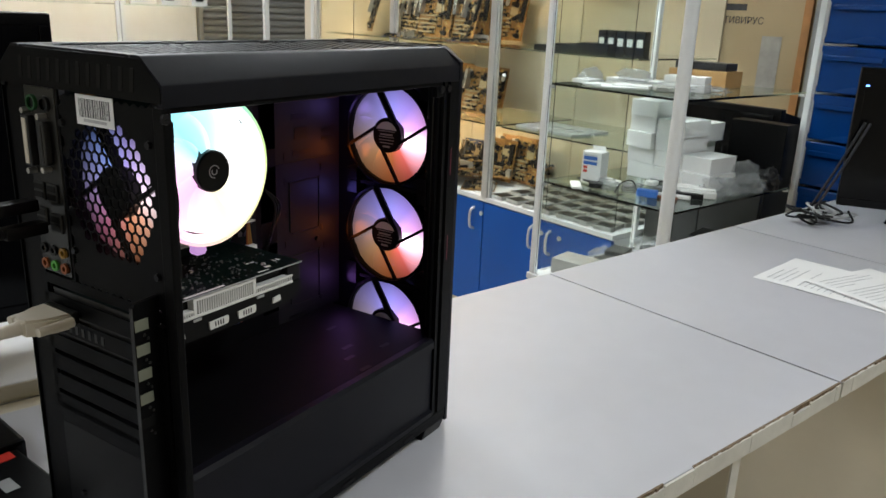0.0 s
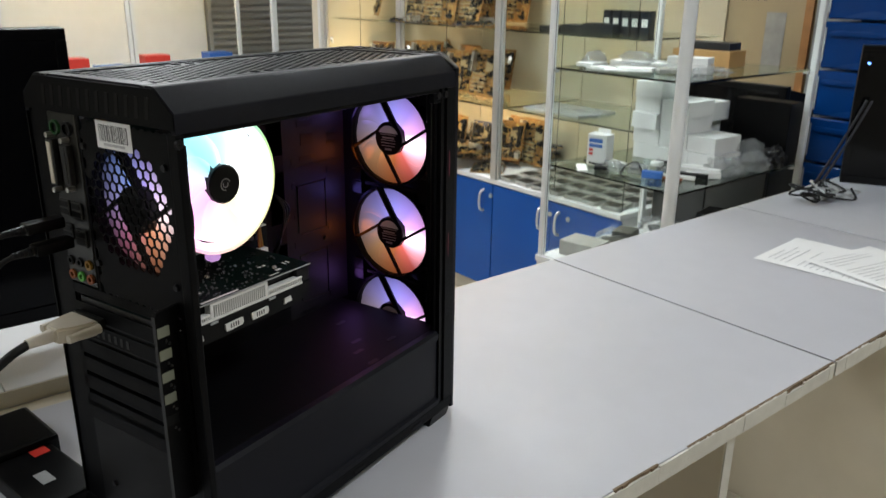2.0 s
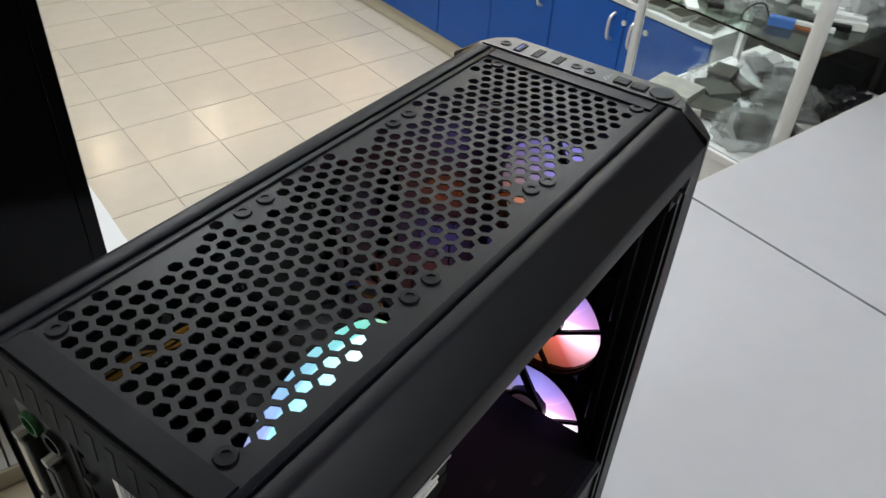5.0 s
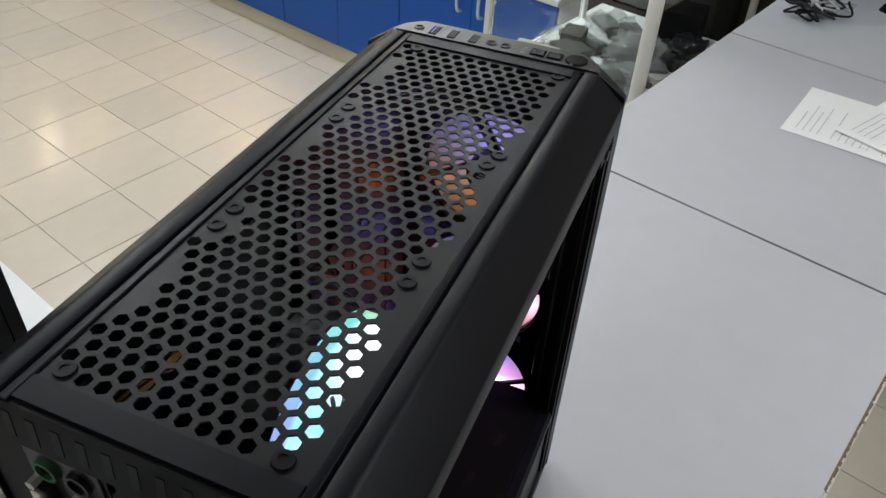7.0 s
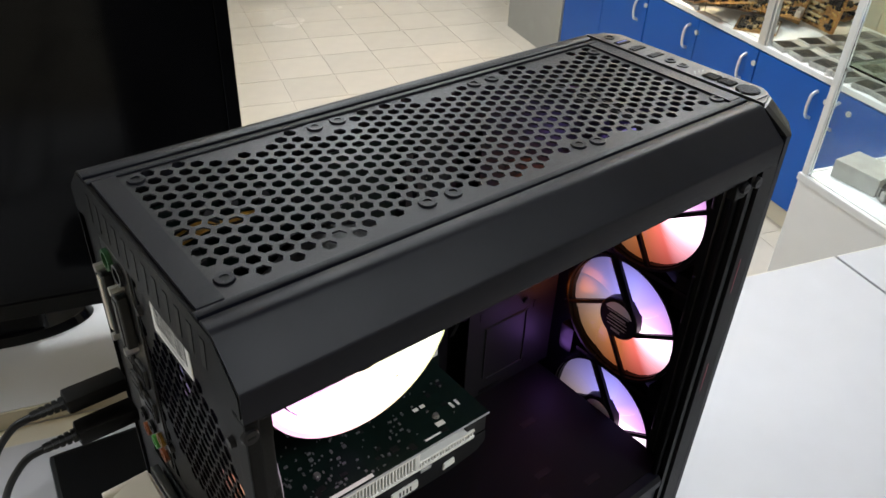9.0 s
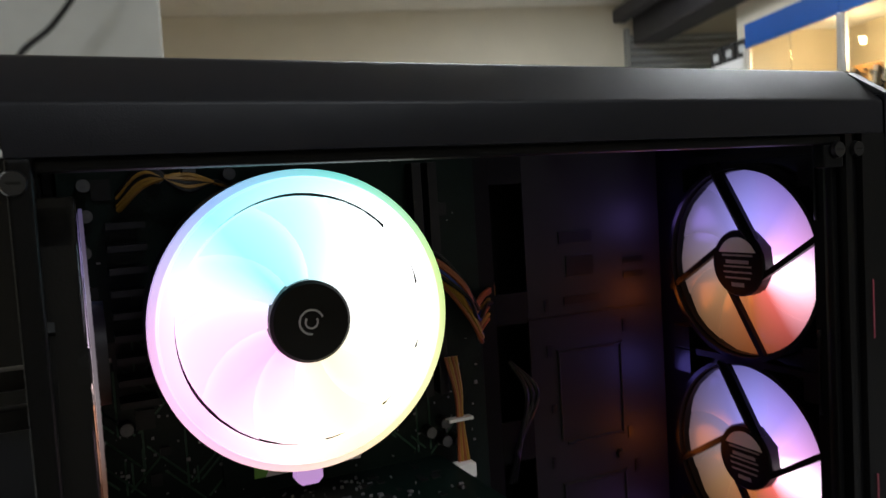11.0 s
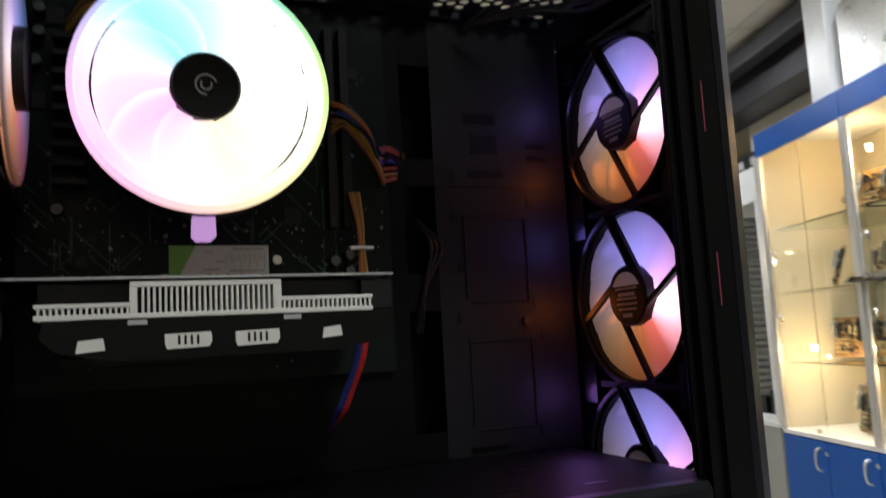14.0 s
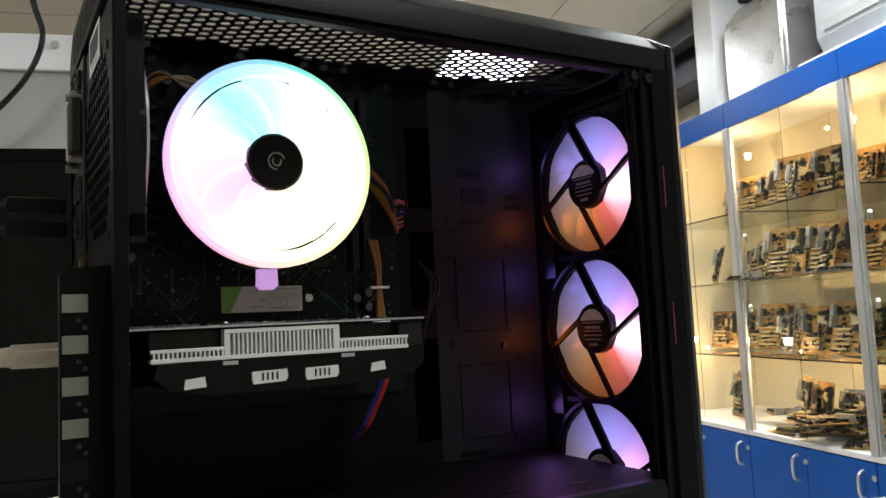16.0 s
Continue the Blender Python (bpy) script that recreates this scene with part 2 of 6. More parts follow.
REAR_STOPS = [(0.0, (0.45, 0.40, 0.8)), (0.14, (0.7, 0.2, 0.35)), (0.28, (0.85, 0.32, 0.14)), (0.38, (1.2, 0.6, 0.4)), (0.48, (1.8, 1.5, 1.6)), (0.58, (1.3, 1.0, 1.5)), (0.7, (0.6, 0.48, 1.1)), (0.85, (0.25, 0.4, 1.0)), (1.0, (0.45, 0.40, 0.8))]
CPU_STOPS = [(0.0, (1.05, 0.66, 0.98)), (0.1, (1.05, 0.5, 0.95)), (0.18, (1.05, 0.7, 0.9)), (0.3, (1.08, 0.95, 0.62)), (0.42, (1.05, 1.02, 0.85)), (0.55, (1.0, 1.0, 1.02)), (0.66, (0.9, 1.05, 1.08)), (0.76, (0.5, 0.92, 1.0)), (0.86, (0.3, 0.8, 0.92)), (0.94, (0.85, 0.8, 1.05)), (1.0, (1.05, 0.66, 0.98))]
RIM_STOPS = [(0.0, (0.9, 0.5, 0.9)), (0.15, (1.0, 0.45, 0.7)), (0.35, (0.95, 0.8, 0.35)), (0.55, (0.6, 0.95, 0.3)), (0.7, (0.15, 0.8, 0.7)), (0.85, (0.3, 0.5, 1.0)), (1.0, (0.9, 0.5, 0.9))]
M["fan_blade"] = led("fan_blade", FAN_STOPS, 0.85, 0.02, 0.056, 0.35, (0.05, 0.05, 0.05))
M["rear_blade"] = led("rear_blade", REAR_STOPS, 0.85, 0.018, 0.0568, 0.12, (0.05, 0.05, 0.05))
M["cpu_blade"] = led("cpu_blade", CPU_STOPS, 1.22, 0.02, 0.056, 1.15, (0.3, 0.3, 0.3))
M["cpu_ring"] = led("cpu_ring", CPU_STOPS, 1.5, 0.055, 0.066, 0.8, (0.3, 0.3, 0.3))
# emission on the clip stands for the light it takes from the cooler ring
M["lit_clip"] = mat("lit_clip", (0.1, 0.1, 0.1), 0.25, emit=(0.75, 0.4, 0.9), strength=0.7)
M["streak_red"] = mat("streak_red", (0.02, 0.01, 0.012), 0.3, emit=(0.7, 0.08, 0.16), strength=0.14)
M["cpu_rim"] = led("cpu_rim", RIM_STOPS, 1.0, 0.05, 0.08, 1.0)


# ---- mesh helpers ----
def box(bm, x0, x1, y0, y1, z0, z1, bevel=0.0, m=None):
    vs = [bm.verts.new(Vector((x, y, z))) for x in (x0, x1) for y in (y0, y1) for z in (z0, z1)]
    idx = ((0, 1, 3, 2), (4, 6, 7, 5), (0, 4, 5, 1), (2, 3, 7, 6), (0, 2, 6, 4), (1, 5, 7, 3))
    fs = [bm.faces.new([vs[i] for i in f]) for f in idx]
    if bevel:
        es = {e for f in fs for e in f.edges}
        bmesh.ops.bevel(bm, geom=list(es), offset=bevel, segments=2, profile=0.6, affect="EDGES")
    elif m is not None:
        bmesh.ops.transform(bm, matrix=m, verts=vs)
    return vs


def prism(bm, pts, axis, a, b):
    """A polygon in the plane across the axis, drawn out from a to b."""
    def put(p, h):
        return {"x": (h, p[0], p[1]), "y": (p[0], h, p[1]), "z": (p[0], p[1], h)}[axis]
    lo = [bm.verts.new(put(p, a)) for p in pts]
    hi = [bm.verts.new(put(p, b)) for p in pts]
    n = len(pts)
    fs = [bm.faces.new([lo[i], lo[(i + 1) % n], hi[(i + 1) % n], hi[i]]) for i in range(n)]
    fs += [bm.faces.new(lo[::-1]), bm.faces.new(hi)]
    bmesh.ops.recalc_face_normals(bm, faces=fs)
    return fs


def cyl(bm, m, r, h, seg=24, r2=None, hollow=0.0):
    """A cylinder or tube from the pose's origin along its z."""
    r2 = r if r2 is None else r2
    rings = [(r, 0), (r2, h)]
    if hollow:
        rings += [(r2 * hollow, h), (r * hollow, 0)]
    vs = [[bm.verts.new(m @ Vector((q * math.cos(2 * math.pi * i / seg), q * math.sin(2 * math.pi * i / seg), z))) for i in range(seg)] for q, z in rings]
    for a in range(len(rings) if hollow else 1):
        u, w = vs[a], vs[(a + 1) % len(rings)]
        for i in range(seg):
            bm.faces.new([u[i], u[(i + 1) % seg], w[(i + 1) % seg], w[i]])
    if not hollow:
        bm.faces.new(vs[0][::-1])
        bm.faces.new(vs[1])


def sweep(bm, pts, r, seg=8, steps=6):
    """A round cable through the points."""
    ps = [Vector(p) for p in pts]
    ps = [ps[0] * 2 - ps[1]] + ps + [ps[-1] * 2 - ps[-2]]
    line = []
    for i in range(1, len(ps) - 2):
        for s in range(steps):
            t = s / steps
            a, b, c, d = ps[i - 1:i + 3]
            line.append(0.5 * (2 * b + (c - a) * t + (2 * a - 5 * b + 4 * c - d) * t * t + (3 * b - a - 3 * c + d) * t ** 3))
    line.append(ps[-2])
    prev, up = None, Vector((0.3, 0.2, 0.9)).normalized()
    for i, p in enumerate(line):
        d = (line[min(i + 1, len(line) - 1)] - line[max(i - 1, 0)]).normalized()
        u = d.cross(up)
        u = u.normalized() if u.length > 1e-4 else Vector((1, 0, 0))
        w = d.cross(u)
        ring = [bm.verts.new(p + r * (u * math.cos(2 * math.pi * k / seg) + w * math.sin(2 * math.pi * k / seg))) for k in range(seg)]
        if prev:
            for k in range(seg):
                bm.faces.new([prev[k], prev[(k + 1) % seg], ring[(k + 1) % seg], ring[k]])
        else:
            bm.faces.new(ring[::-1])
        prev = ring
    bm.faces.new(prev)


def part(name, bm, material, parent=None, label="", smooth=False, place=None):
    me = bpy.data.meshes.new(name)
    bmesh.ops.recalc_face_normals(bm, faces=bm.faces)
    bm.to_mesh(me)
    bm.free()
    me.materials.append(M[material])
    if smooth:
        for p in me.polygons:
            p.use_smooth = True
        me.set_sharp_from_angle(angle=radians(40))
    ob = new(name, me)
    if parent:
        ob.parent = parent
    if place is not None:
        ob.matrix_basis = place
    return tagged(ob, label)


def thing(name, m, label, category, group="", kind=""):
    ob = new(name)
    ob.empty_display_size = 0.05
    ob.matrix_world = m
    return tagged(ob, label, category, group, kind)


def bx(name, material, parent, x0, x1, y0, y1, z0, z1, bevel=0.0, label=""):
    bm = bmesh.new()
    box(bm, x0, x1, y0, y1, z0, z1, bevel)
    return part(name, bm, material, parent, label)


def clear(ob):
    ob.visible_shadow = False
    return ob


def hexes(bm, inside, solid, pitch, hole, x0, x1, y0, y1, z0, z1):
    """A honeycomb sheet: cells with a hexagonal hole where inside(x, y), closed cells where solid(x, y)."""
    dy = pitch * math.sqrt(3) / 2
    rows = int((y1 - y0) / dy) + 2
    cols = int((x1 - x0) / pitch) + 2
    R, r = pitch / math.sqrt(3), hole / math.sqrt(3)
    for j in range(rows):
        for i in range(cols):
            cx, cy = x0 + (i + 0.5 * (j % 2)) * pitch, y0 + j * dy
            ang = [math.pi / 6 + k * math.pi / 3 for k in range(6)]
            out = [(cx + R * math.cos(a), cy + R * math.sin(a)) for a in ang]
            if inside(cx, cy):
                inn = [(cx + r * math.cos(a), cy + r * math.sin(a)) for a in ang]
                v = [[bm.verts.new((x, y, z)) for x, y in loop] for loop, z in ((out, z1), (inn, z1), (inn, z0), (out, z0))]
                for a in range(3):
                    for k in range(6):
                        bm.faces.new([v[a][k], v[a][(k + 1) % 6], v[a + 1][(k + 1) % 6], v[a + 1][k]])
            elif solid(cx, cy):
                bm.faces.new([bm.verts.new((x, y, z1)) for x, y in out])
                bm.faces.new([bm.verts.new((x, y, z0)) for x, y in out][::-1])


# ---- the room ----
FLOOR_X, FLOOR_Y, PITCH = -2.170, 0.908, 0.281
WEST, EAST, SOUTH, NORTH = -5.75, 2.6, -3.2, 2.72


def room():
    for name, c in (("wall_west", (WEST - 0.12, WEST, SOUTH - 0.12, 3.9, 0, CEILING)), ("wall_east", (EAST, EAST + 0.12, SOUTH - 0.12, 3.9, 0, CEILING)),
                    ("wall_south", (WEST, EAST, SOUTH - 0.12, SOUTH, 0, CEILING)), ("wall_north", (WEST + 1.2, EAST, NORTH, NORTH + 0.12, 0, CEILING)),
                    ("wall_north_far", (WEST, WEST + 1.2, 3.78, 3.9, 0, CEILING)), ("wall_niche", (WEST + 1.2, WEST + 1.32, NORTH + 0.12, 3.9, 0, CEILING))):
        tagged(bx(name, "cream_wall", None, *c), "plain cream painted shop wall", "wall", kind="structure")
    tagged(bx("floor", "grout", None, WEST, EAST, SOUTH, 3.9, -0.1, -0.003), "beige ceramic tiled shop floor with thin dark joints", "floor", kind="structure")
    bm = bmesh.new()
    box(bm, WEST, EAST, SOUTH, 3.9, CEILING, CEILING + 0.1)
    x = WEST + 0.31
    while x < EAST - 0.6:
        y = SOUTH + 0.02
        while y < 3.8:
            if not any(abs(x + 0.3 - px) < 0.31 and abs(y + 0.3 - py) < 0.31 for px, py in PANELS):
                box(bm, x + 0.006, x + 0.594, y + 0.006, min(y + 0.594, 3.89), CEILING - 0.008, CEILING - 0.001)
            y += 0.6
        x += 0.6
    tagged(part("ceiling", bm, "ceiling_tile"), "suspended ceiling of cream mineral tiles", "ceiling", kind="structure")
    for px, py in PANELS:
        t = thing("ceiling_light", pose(px, py, CEILING), "square recessed ceiling light with a white diffuser, some added out of view", "ceiling light", "ceiling lights")
        bx("diffuser", "diffuser", t, -0.29, 0.29, -0.29, 0.29, -0.012, -0.002)
        for a, c in enumerate(((-0.31, 0.31, -0.31, -0.29), (-0.31, 0.31, 0.29, 0.31), (-0.31, -0.29, -0.29, 0.29), (0.29, 0.31, -0.29, 0.29))):
            bx("frame", "white_frame", t, *c, -0.016, -0.001)


room()


# ---- the computer ----
CASE_AT = CASE @ pose(0, 0, COUNTER)
pc = thing("desktop_computer", CASE_AT, "black tower computer with open side and glowing coloured fans", "computer")
W, D, H, BACK = 0.204, 0.385, 0.462, -0.002


def shell():
    # rails along the top: side face, chamfer, flat rim with an inner step
    right = [(0, 0.428), (0, 0.4432), (-0.0004, 0.4442), (-0.0012, 0.4452), (-0.0198, 0.4608), (-0.0208, 0.4616), (-0.0222, 0.4622), (-0.0236, 0.4625), (-0.0300, 0.4625), (-0.0311, 0.4620), (-0.0314, 0.4598), (-0.0330, 0.4598), (-0.0334, 0.4618), (-0.0342, 0.4622), (-0.0374, 0.4622), (-0.0378, 0.4616), (-0.0378, 0.4535), (-0.014, 0.4535), (-0.006, 0.446), (-0.006, 0.428)]
    bm = bmesh.new()
    prism(bm, right, "y", BACK, D)
    part("top_rail", bm, "charcoal_sheen", pc, smooth=True).data.set_sharp_from_angle(angle=radians(33))
    bm = bmesh.new()
    prism(bm, [(-W - x, z) for x, z in right], "y", BACK, D)
    part("top_rail", bm, "charcoal_sheen", pc, smooth=True).data.set_sharp_from_angle(angle=radians(33))
    for y0, y1 in ((BACK + 0.0021, 0.0125), (0.3735, D)):
        bm = bmesh.new()
        prism(bm, [(-0.0379, 0.4535), (-0.0379, 0.461), (-0.0385, 0.4623), (-0.1655, 0.4623), (-0.1661, 0.461), (-0.1661, 0.4535)], "y", y0, y1)
        part("top_rim", bm, "charcoal_sheen", pc)
    # perforated top sheet with closed islands round the screw bosses
    bosses = [(-0.052, 0.130), (-0.052, 0.147), (-0.159, 0.128), (-0.159, 0.144), (-0.157, 0.251), (-0.157, 0.267), (-0.053, 0.243), (-0.050, 0.256), (-0.157, 0.02), (-0.052, 0.019), (-0.153, 0.366), (-0.047, 0.371)]

    def inside(x, y):
        if not (-0.1615 < x < -0.0460 and 0.0145 < y < 0.369):
            return False
        if x < -0.1535 and (0.055 < y < 0.1 or 0.2 < y < 0.235 or 0.3 < y < 0.345):
            return False
        if x > -0.049 and (0.09 < y < 0.17 or 0.21 < y < 0.275):
            return False
        return all((x - a) ** 2 + (y - b) ** 2 > 0.0082 ** 2 for a, b in bosses)

    bm = bmesh.new()
    hexes(bm, inside, lambda x, y: -0.1715 < x < -0.0325 and 0.006 < y < 0.380, 0.0098, 0.0069, -0.176, -0.024, 0.002, 0.386, 0.4598, 0.4608)
    for v in bm.verts:
        v.co.x = min(max(v.co.x, -0.1664), -0.0376)
    bmesh.ops.remove_doubles(bm, verts=bm.verts, dist=1e-5)
    part("perforated_top", bm, "sheet_black", pc, "black sheet with hexagonal holes")
    for a, b in bosses:
        bm = bmesh.new()
        cyl(bm, pose(a, b, 0.4604), 0.0052, 0.0016, 20, 0.0046, hollow=0.52)
        part("screw_boss", bm, "charcoal_sheen", pc, smooth=True)
        bm = bmesh.new()
        cyl(bm, pose(a, b, 0.4598), 0.0026, 0.0016, 12)
        part("screw", bm, "hub_black", pc)
    # side frame round the open window
    bx("rear_rail", "black_paint", pc, -0.012, 0.0, BACK, 0.005, 0.03, 0.4278, 0.0012)
    bm = bmesh.new()
    prism(bm, [(0.0, 0.386), (0.0, 0.3690), (-0.003, 0.3680), (-0.003, 0.3640), (-0.001, 0.3632), (-0.001, 0.3585), (-0.012, 0.3580), (-0.012, 0.386)], "z", 0.03, 0.4278)
    part("front_rail", bm, "black_paint", pc)
    bx("front_groove", "black_paint", pc, -0.009, -0.0055, 0.3535, 0.3575, 0.132, 0.4275, 0.001)
    bx("corner_plate", "black_paint", pc, -0.008, -0.0015, 0.3440, 0.3576, 0.412, 0.4232, 0.001)
    bx("window_lip", "black_paint", pc, -0.011, -0.0025, 0.0055, 0.3575, 0.4235, 0.4278, 0.0012)
    bm = bmesh.new()
    prism(bm, [(0.0, 0.03), (0.0, 0.036), (-0.0035, 0.038), (-0.0035, 0.117), (-0.001, 0.119), (-0.001, 0.127), (-0.004, 0.131), (-0.012, 0.131), (-0.012, 0.03)], "y", 0.0055, 0.3575)
    part("lower_panel", bm, "charcoal_sheen", pc, "black panel over the power supply")
    bx("bottom_rail", "black_paint", pc, -0.2035, -0.0005, BACK, 0.386, 0.0155, 0.0296, 0.0015)
    for y in (0.06, 0.19, 0.30):
        bx("slot", "hub_black", pc, -0.002, 0.0004, y, y + 0.02, 0.020, 0.0235)
    bx("left_panel", "black_paint", pc, -W, -W + 0.0015, BACK, D, 0.03, 0.4278)
    bx("power_supply_cover", "inner_black", pc, -0.202, -0.0125, 0.0025, 0.374, 0.125, 0.1305, 0.001)
    for x, y in ((-0.04, 0.30), (-0.05, 0.25), (-0.07, 0.27), (-0.12, 0.3), (-0.02, 0.24)):
        bx("slot", "hub_black", pc, x, x + 0.006, y, y + 0.016, 0.1302, 0.1308)
    # screws and thumb tab of the side frame
    for y, z in ((0.352, 0.4205), (0.3655, 0.4205), (0.0, 0.4205)):
        bm = bmesh.new()
        cyl(bm, pose(-0.001, y, z, 0, 90, 0), 0.0042, 0.0022, 18, 0.0036)
        s = part("screw", bm, "screw", pc, smooth=True)
        bx("screw_slot", "hub_black", s, 0.0009, 0.0014, y - 0.002, y + 0.002, z - 0.0004, z + 0.0004)
    # front panel with cut corners, its top strip and the controls
    bm = bmesh.new()
    prism(bm, [(0.0, 0.3865), (0.0, 0.392), (-0.012, 0.4085), (-0.028, 0.4155), (-0.176, 0.4155), (-0.192, 0.4085), (-0.204, 0.392), (-0.204, 0.3865), (-0.196, 0.3865), (-0.196, 0.402), (-0.008, 0.402), (-0.008, 0.3865)], "z", 0.012, 0.4475)
    part("front_panel", bm, "charcoal_sheen", pc)
    bm = bmesh.new()
    prism(bm, [(0.0, 0.3865), (0.0, 0.392), (-0.012, 0.4085), (-0.028, 0.4155), (-0.176, 0.4155), (-0.192, 0.4085), (-0.204, 0.392), (-0.204, 0.3865)], "z", 0.4480, 0.4625)
    tops = [v for v in bm.verts if v.co.z > 0.46]
    for v in tops:
        inset, v.co.y = (0.0215, v.co.y) if v.co.y < 0.395 else (0.0265, 0.4045) if v.co.y < 0.41 else (0.0365, 0.4135)
        v.co.x = -inset if v.co.x > -0.1 else -0.204 + inset
    bmesh.ops.bevel(bm, geom=[e for e in bm.edges if all(v.co.z > 0.46 for v in e.verts)], offset=0.002, segments=2, affect="EDGES")
    part("front_cap", bm, "strip_black", pc)
    bm = bmesh.new()
    prism(bm, [(-0.0285, 0.3875), (-0.0285, 0.4015), (-0.0385, 0.4105), (-0.1655, 0.4105), (-0.1755, 0.4015), (-0.1755, 0.3875)], "z", 0.4622, 0.4632)
    strip = part("control_strip", bm, "strip_black", pc)
    bm = bmesh.new()
    cyl(bm, pose(-0.041, 0.3975, 0.4632), 0.0085, 0.0012, 28, 0.0078)
    part("power_button", bm, "gloss_black", strip, "round glossy power button", smooth=True)
    for x in (-0.057, -0.070):
        bx("button", "gloss_black", strip, x - 0.0055, x + 0.0055, 0.392, 0.402, 0.463, 0.4642, 0.001)
    for x in (-0.095, -0.106, -0.165):
        bm = bmesh.new()
        cyl(bm, pose(x, 0.397, 0.463), 0.0042, 0.0009, 20, hollow=0.62)
        part("socket_ring", bm, "screw", strip)
        bm = bmesh.new()
        cyl(bm, pose(x, 0.397, 0.463), 0.0025, 0.0004, 16)
        part("socket", bm, "hub_black", strip)
    for x, c in ((-0.120, "hub_black"), (-0.137, "hub_black"), (-0.152, "blue_wire")):
        bx("usb_port", "gloss_black", strip, x - 0.003, x + 0.003, 0.390, 0.404, 0.463, 0.4636)
        bx("usb_opening", "hub_black", strip, x - 0.0022, x + 0.0022, 0.3908, 0.4032, 0.4633, 0.4638)
        bx("usb_tongue", c, strip, x - 0.0012, x + 0.0001, 0.3915, 0.4025, 0.4636, 0.4641)
    for k in range(5):
        bx("marking", "dull_silver", strip, -0.081 - 0.002 * (k % 2), -0.0802 - 0.002 * (k % 2), 0.392 + 0.0022 * k, 0.3928 + 0.0022 * k, 0.4632, 0.4634)
    # feet
    for x in (-0.03, -0.174):
        for y in (0.03, 0.345):
            bm = bmesh.new()
            prism(bm, [(x - 0.024, 0.0), (x + 0.024, 0.0), (x + 0.029, 0.0152), (x - 0.029, 0.0152)], "y", y, y + 0.04)
            part("foot", bm, "black_plastic", pc)
    # faint red glowing streaks on the front rail
    for z in (0.325, 0.225):
        bx("red_streak", "streak_red", pc, -0.0006, 0.0003, 0.3745, 0.3752, z, z + 0.03)


shell()


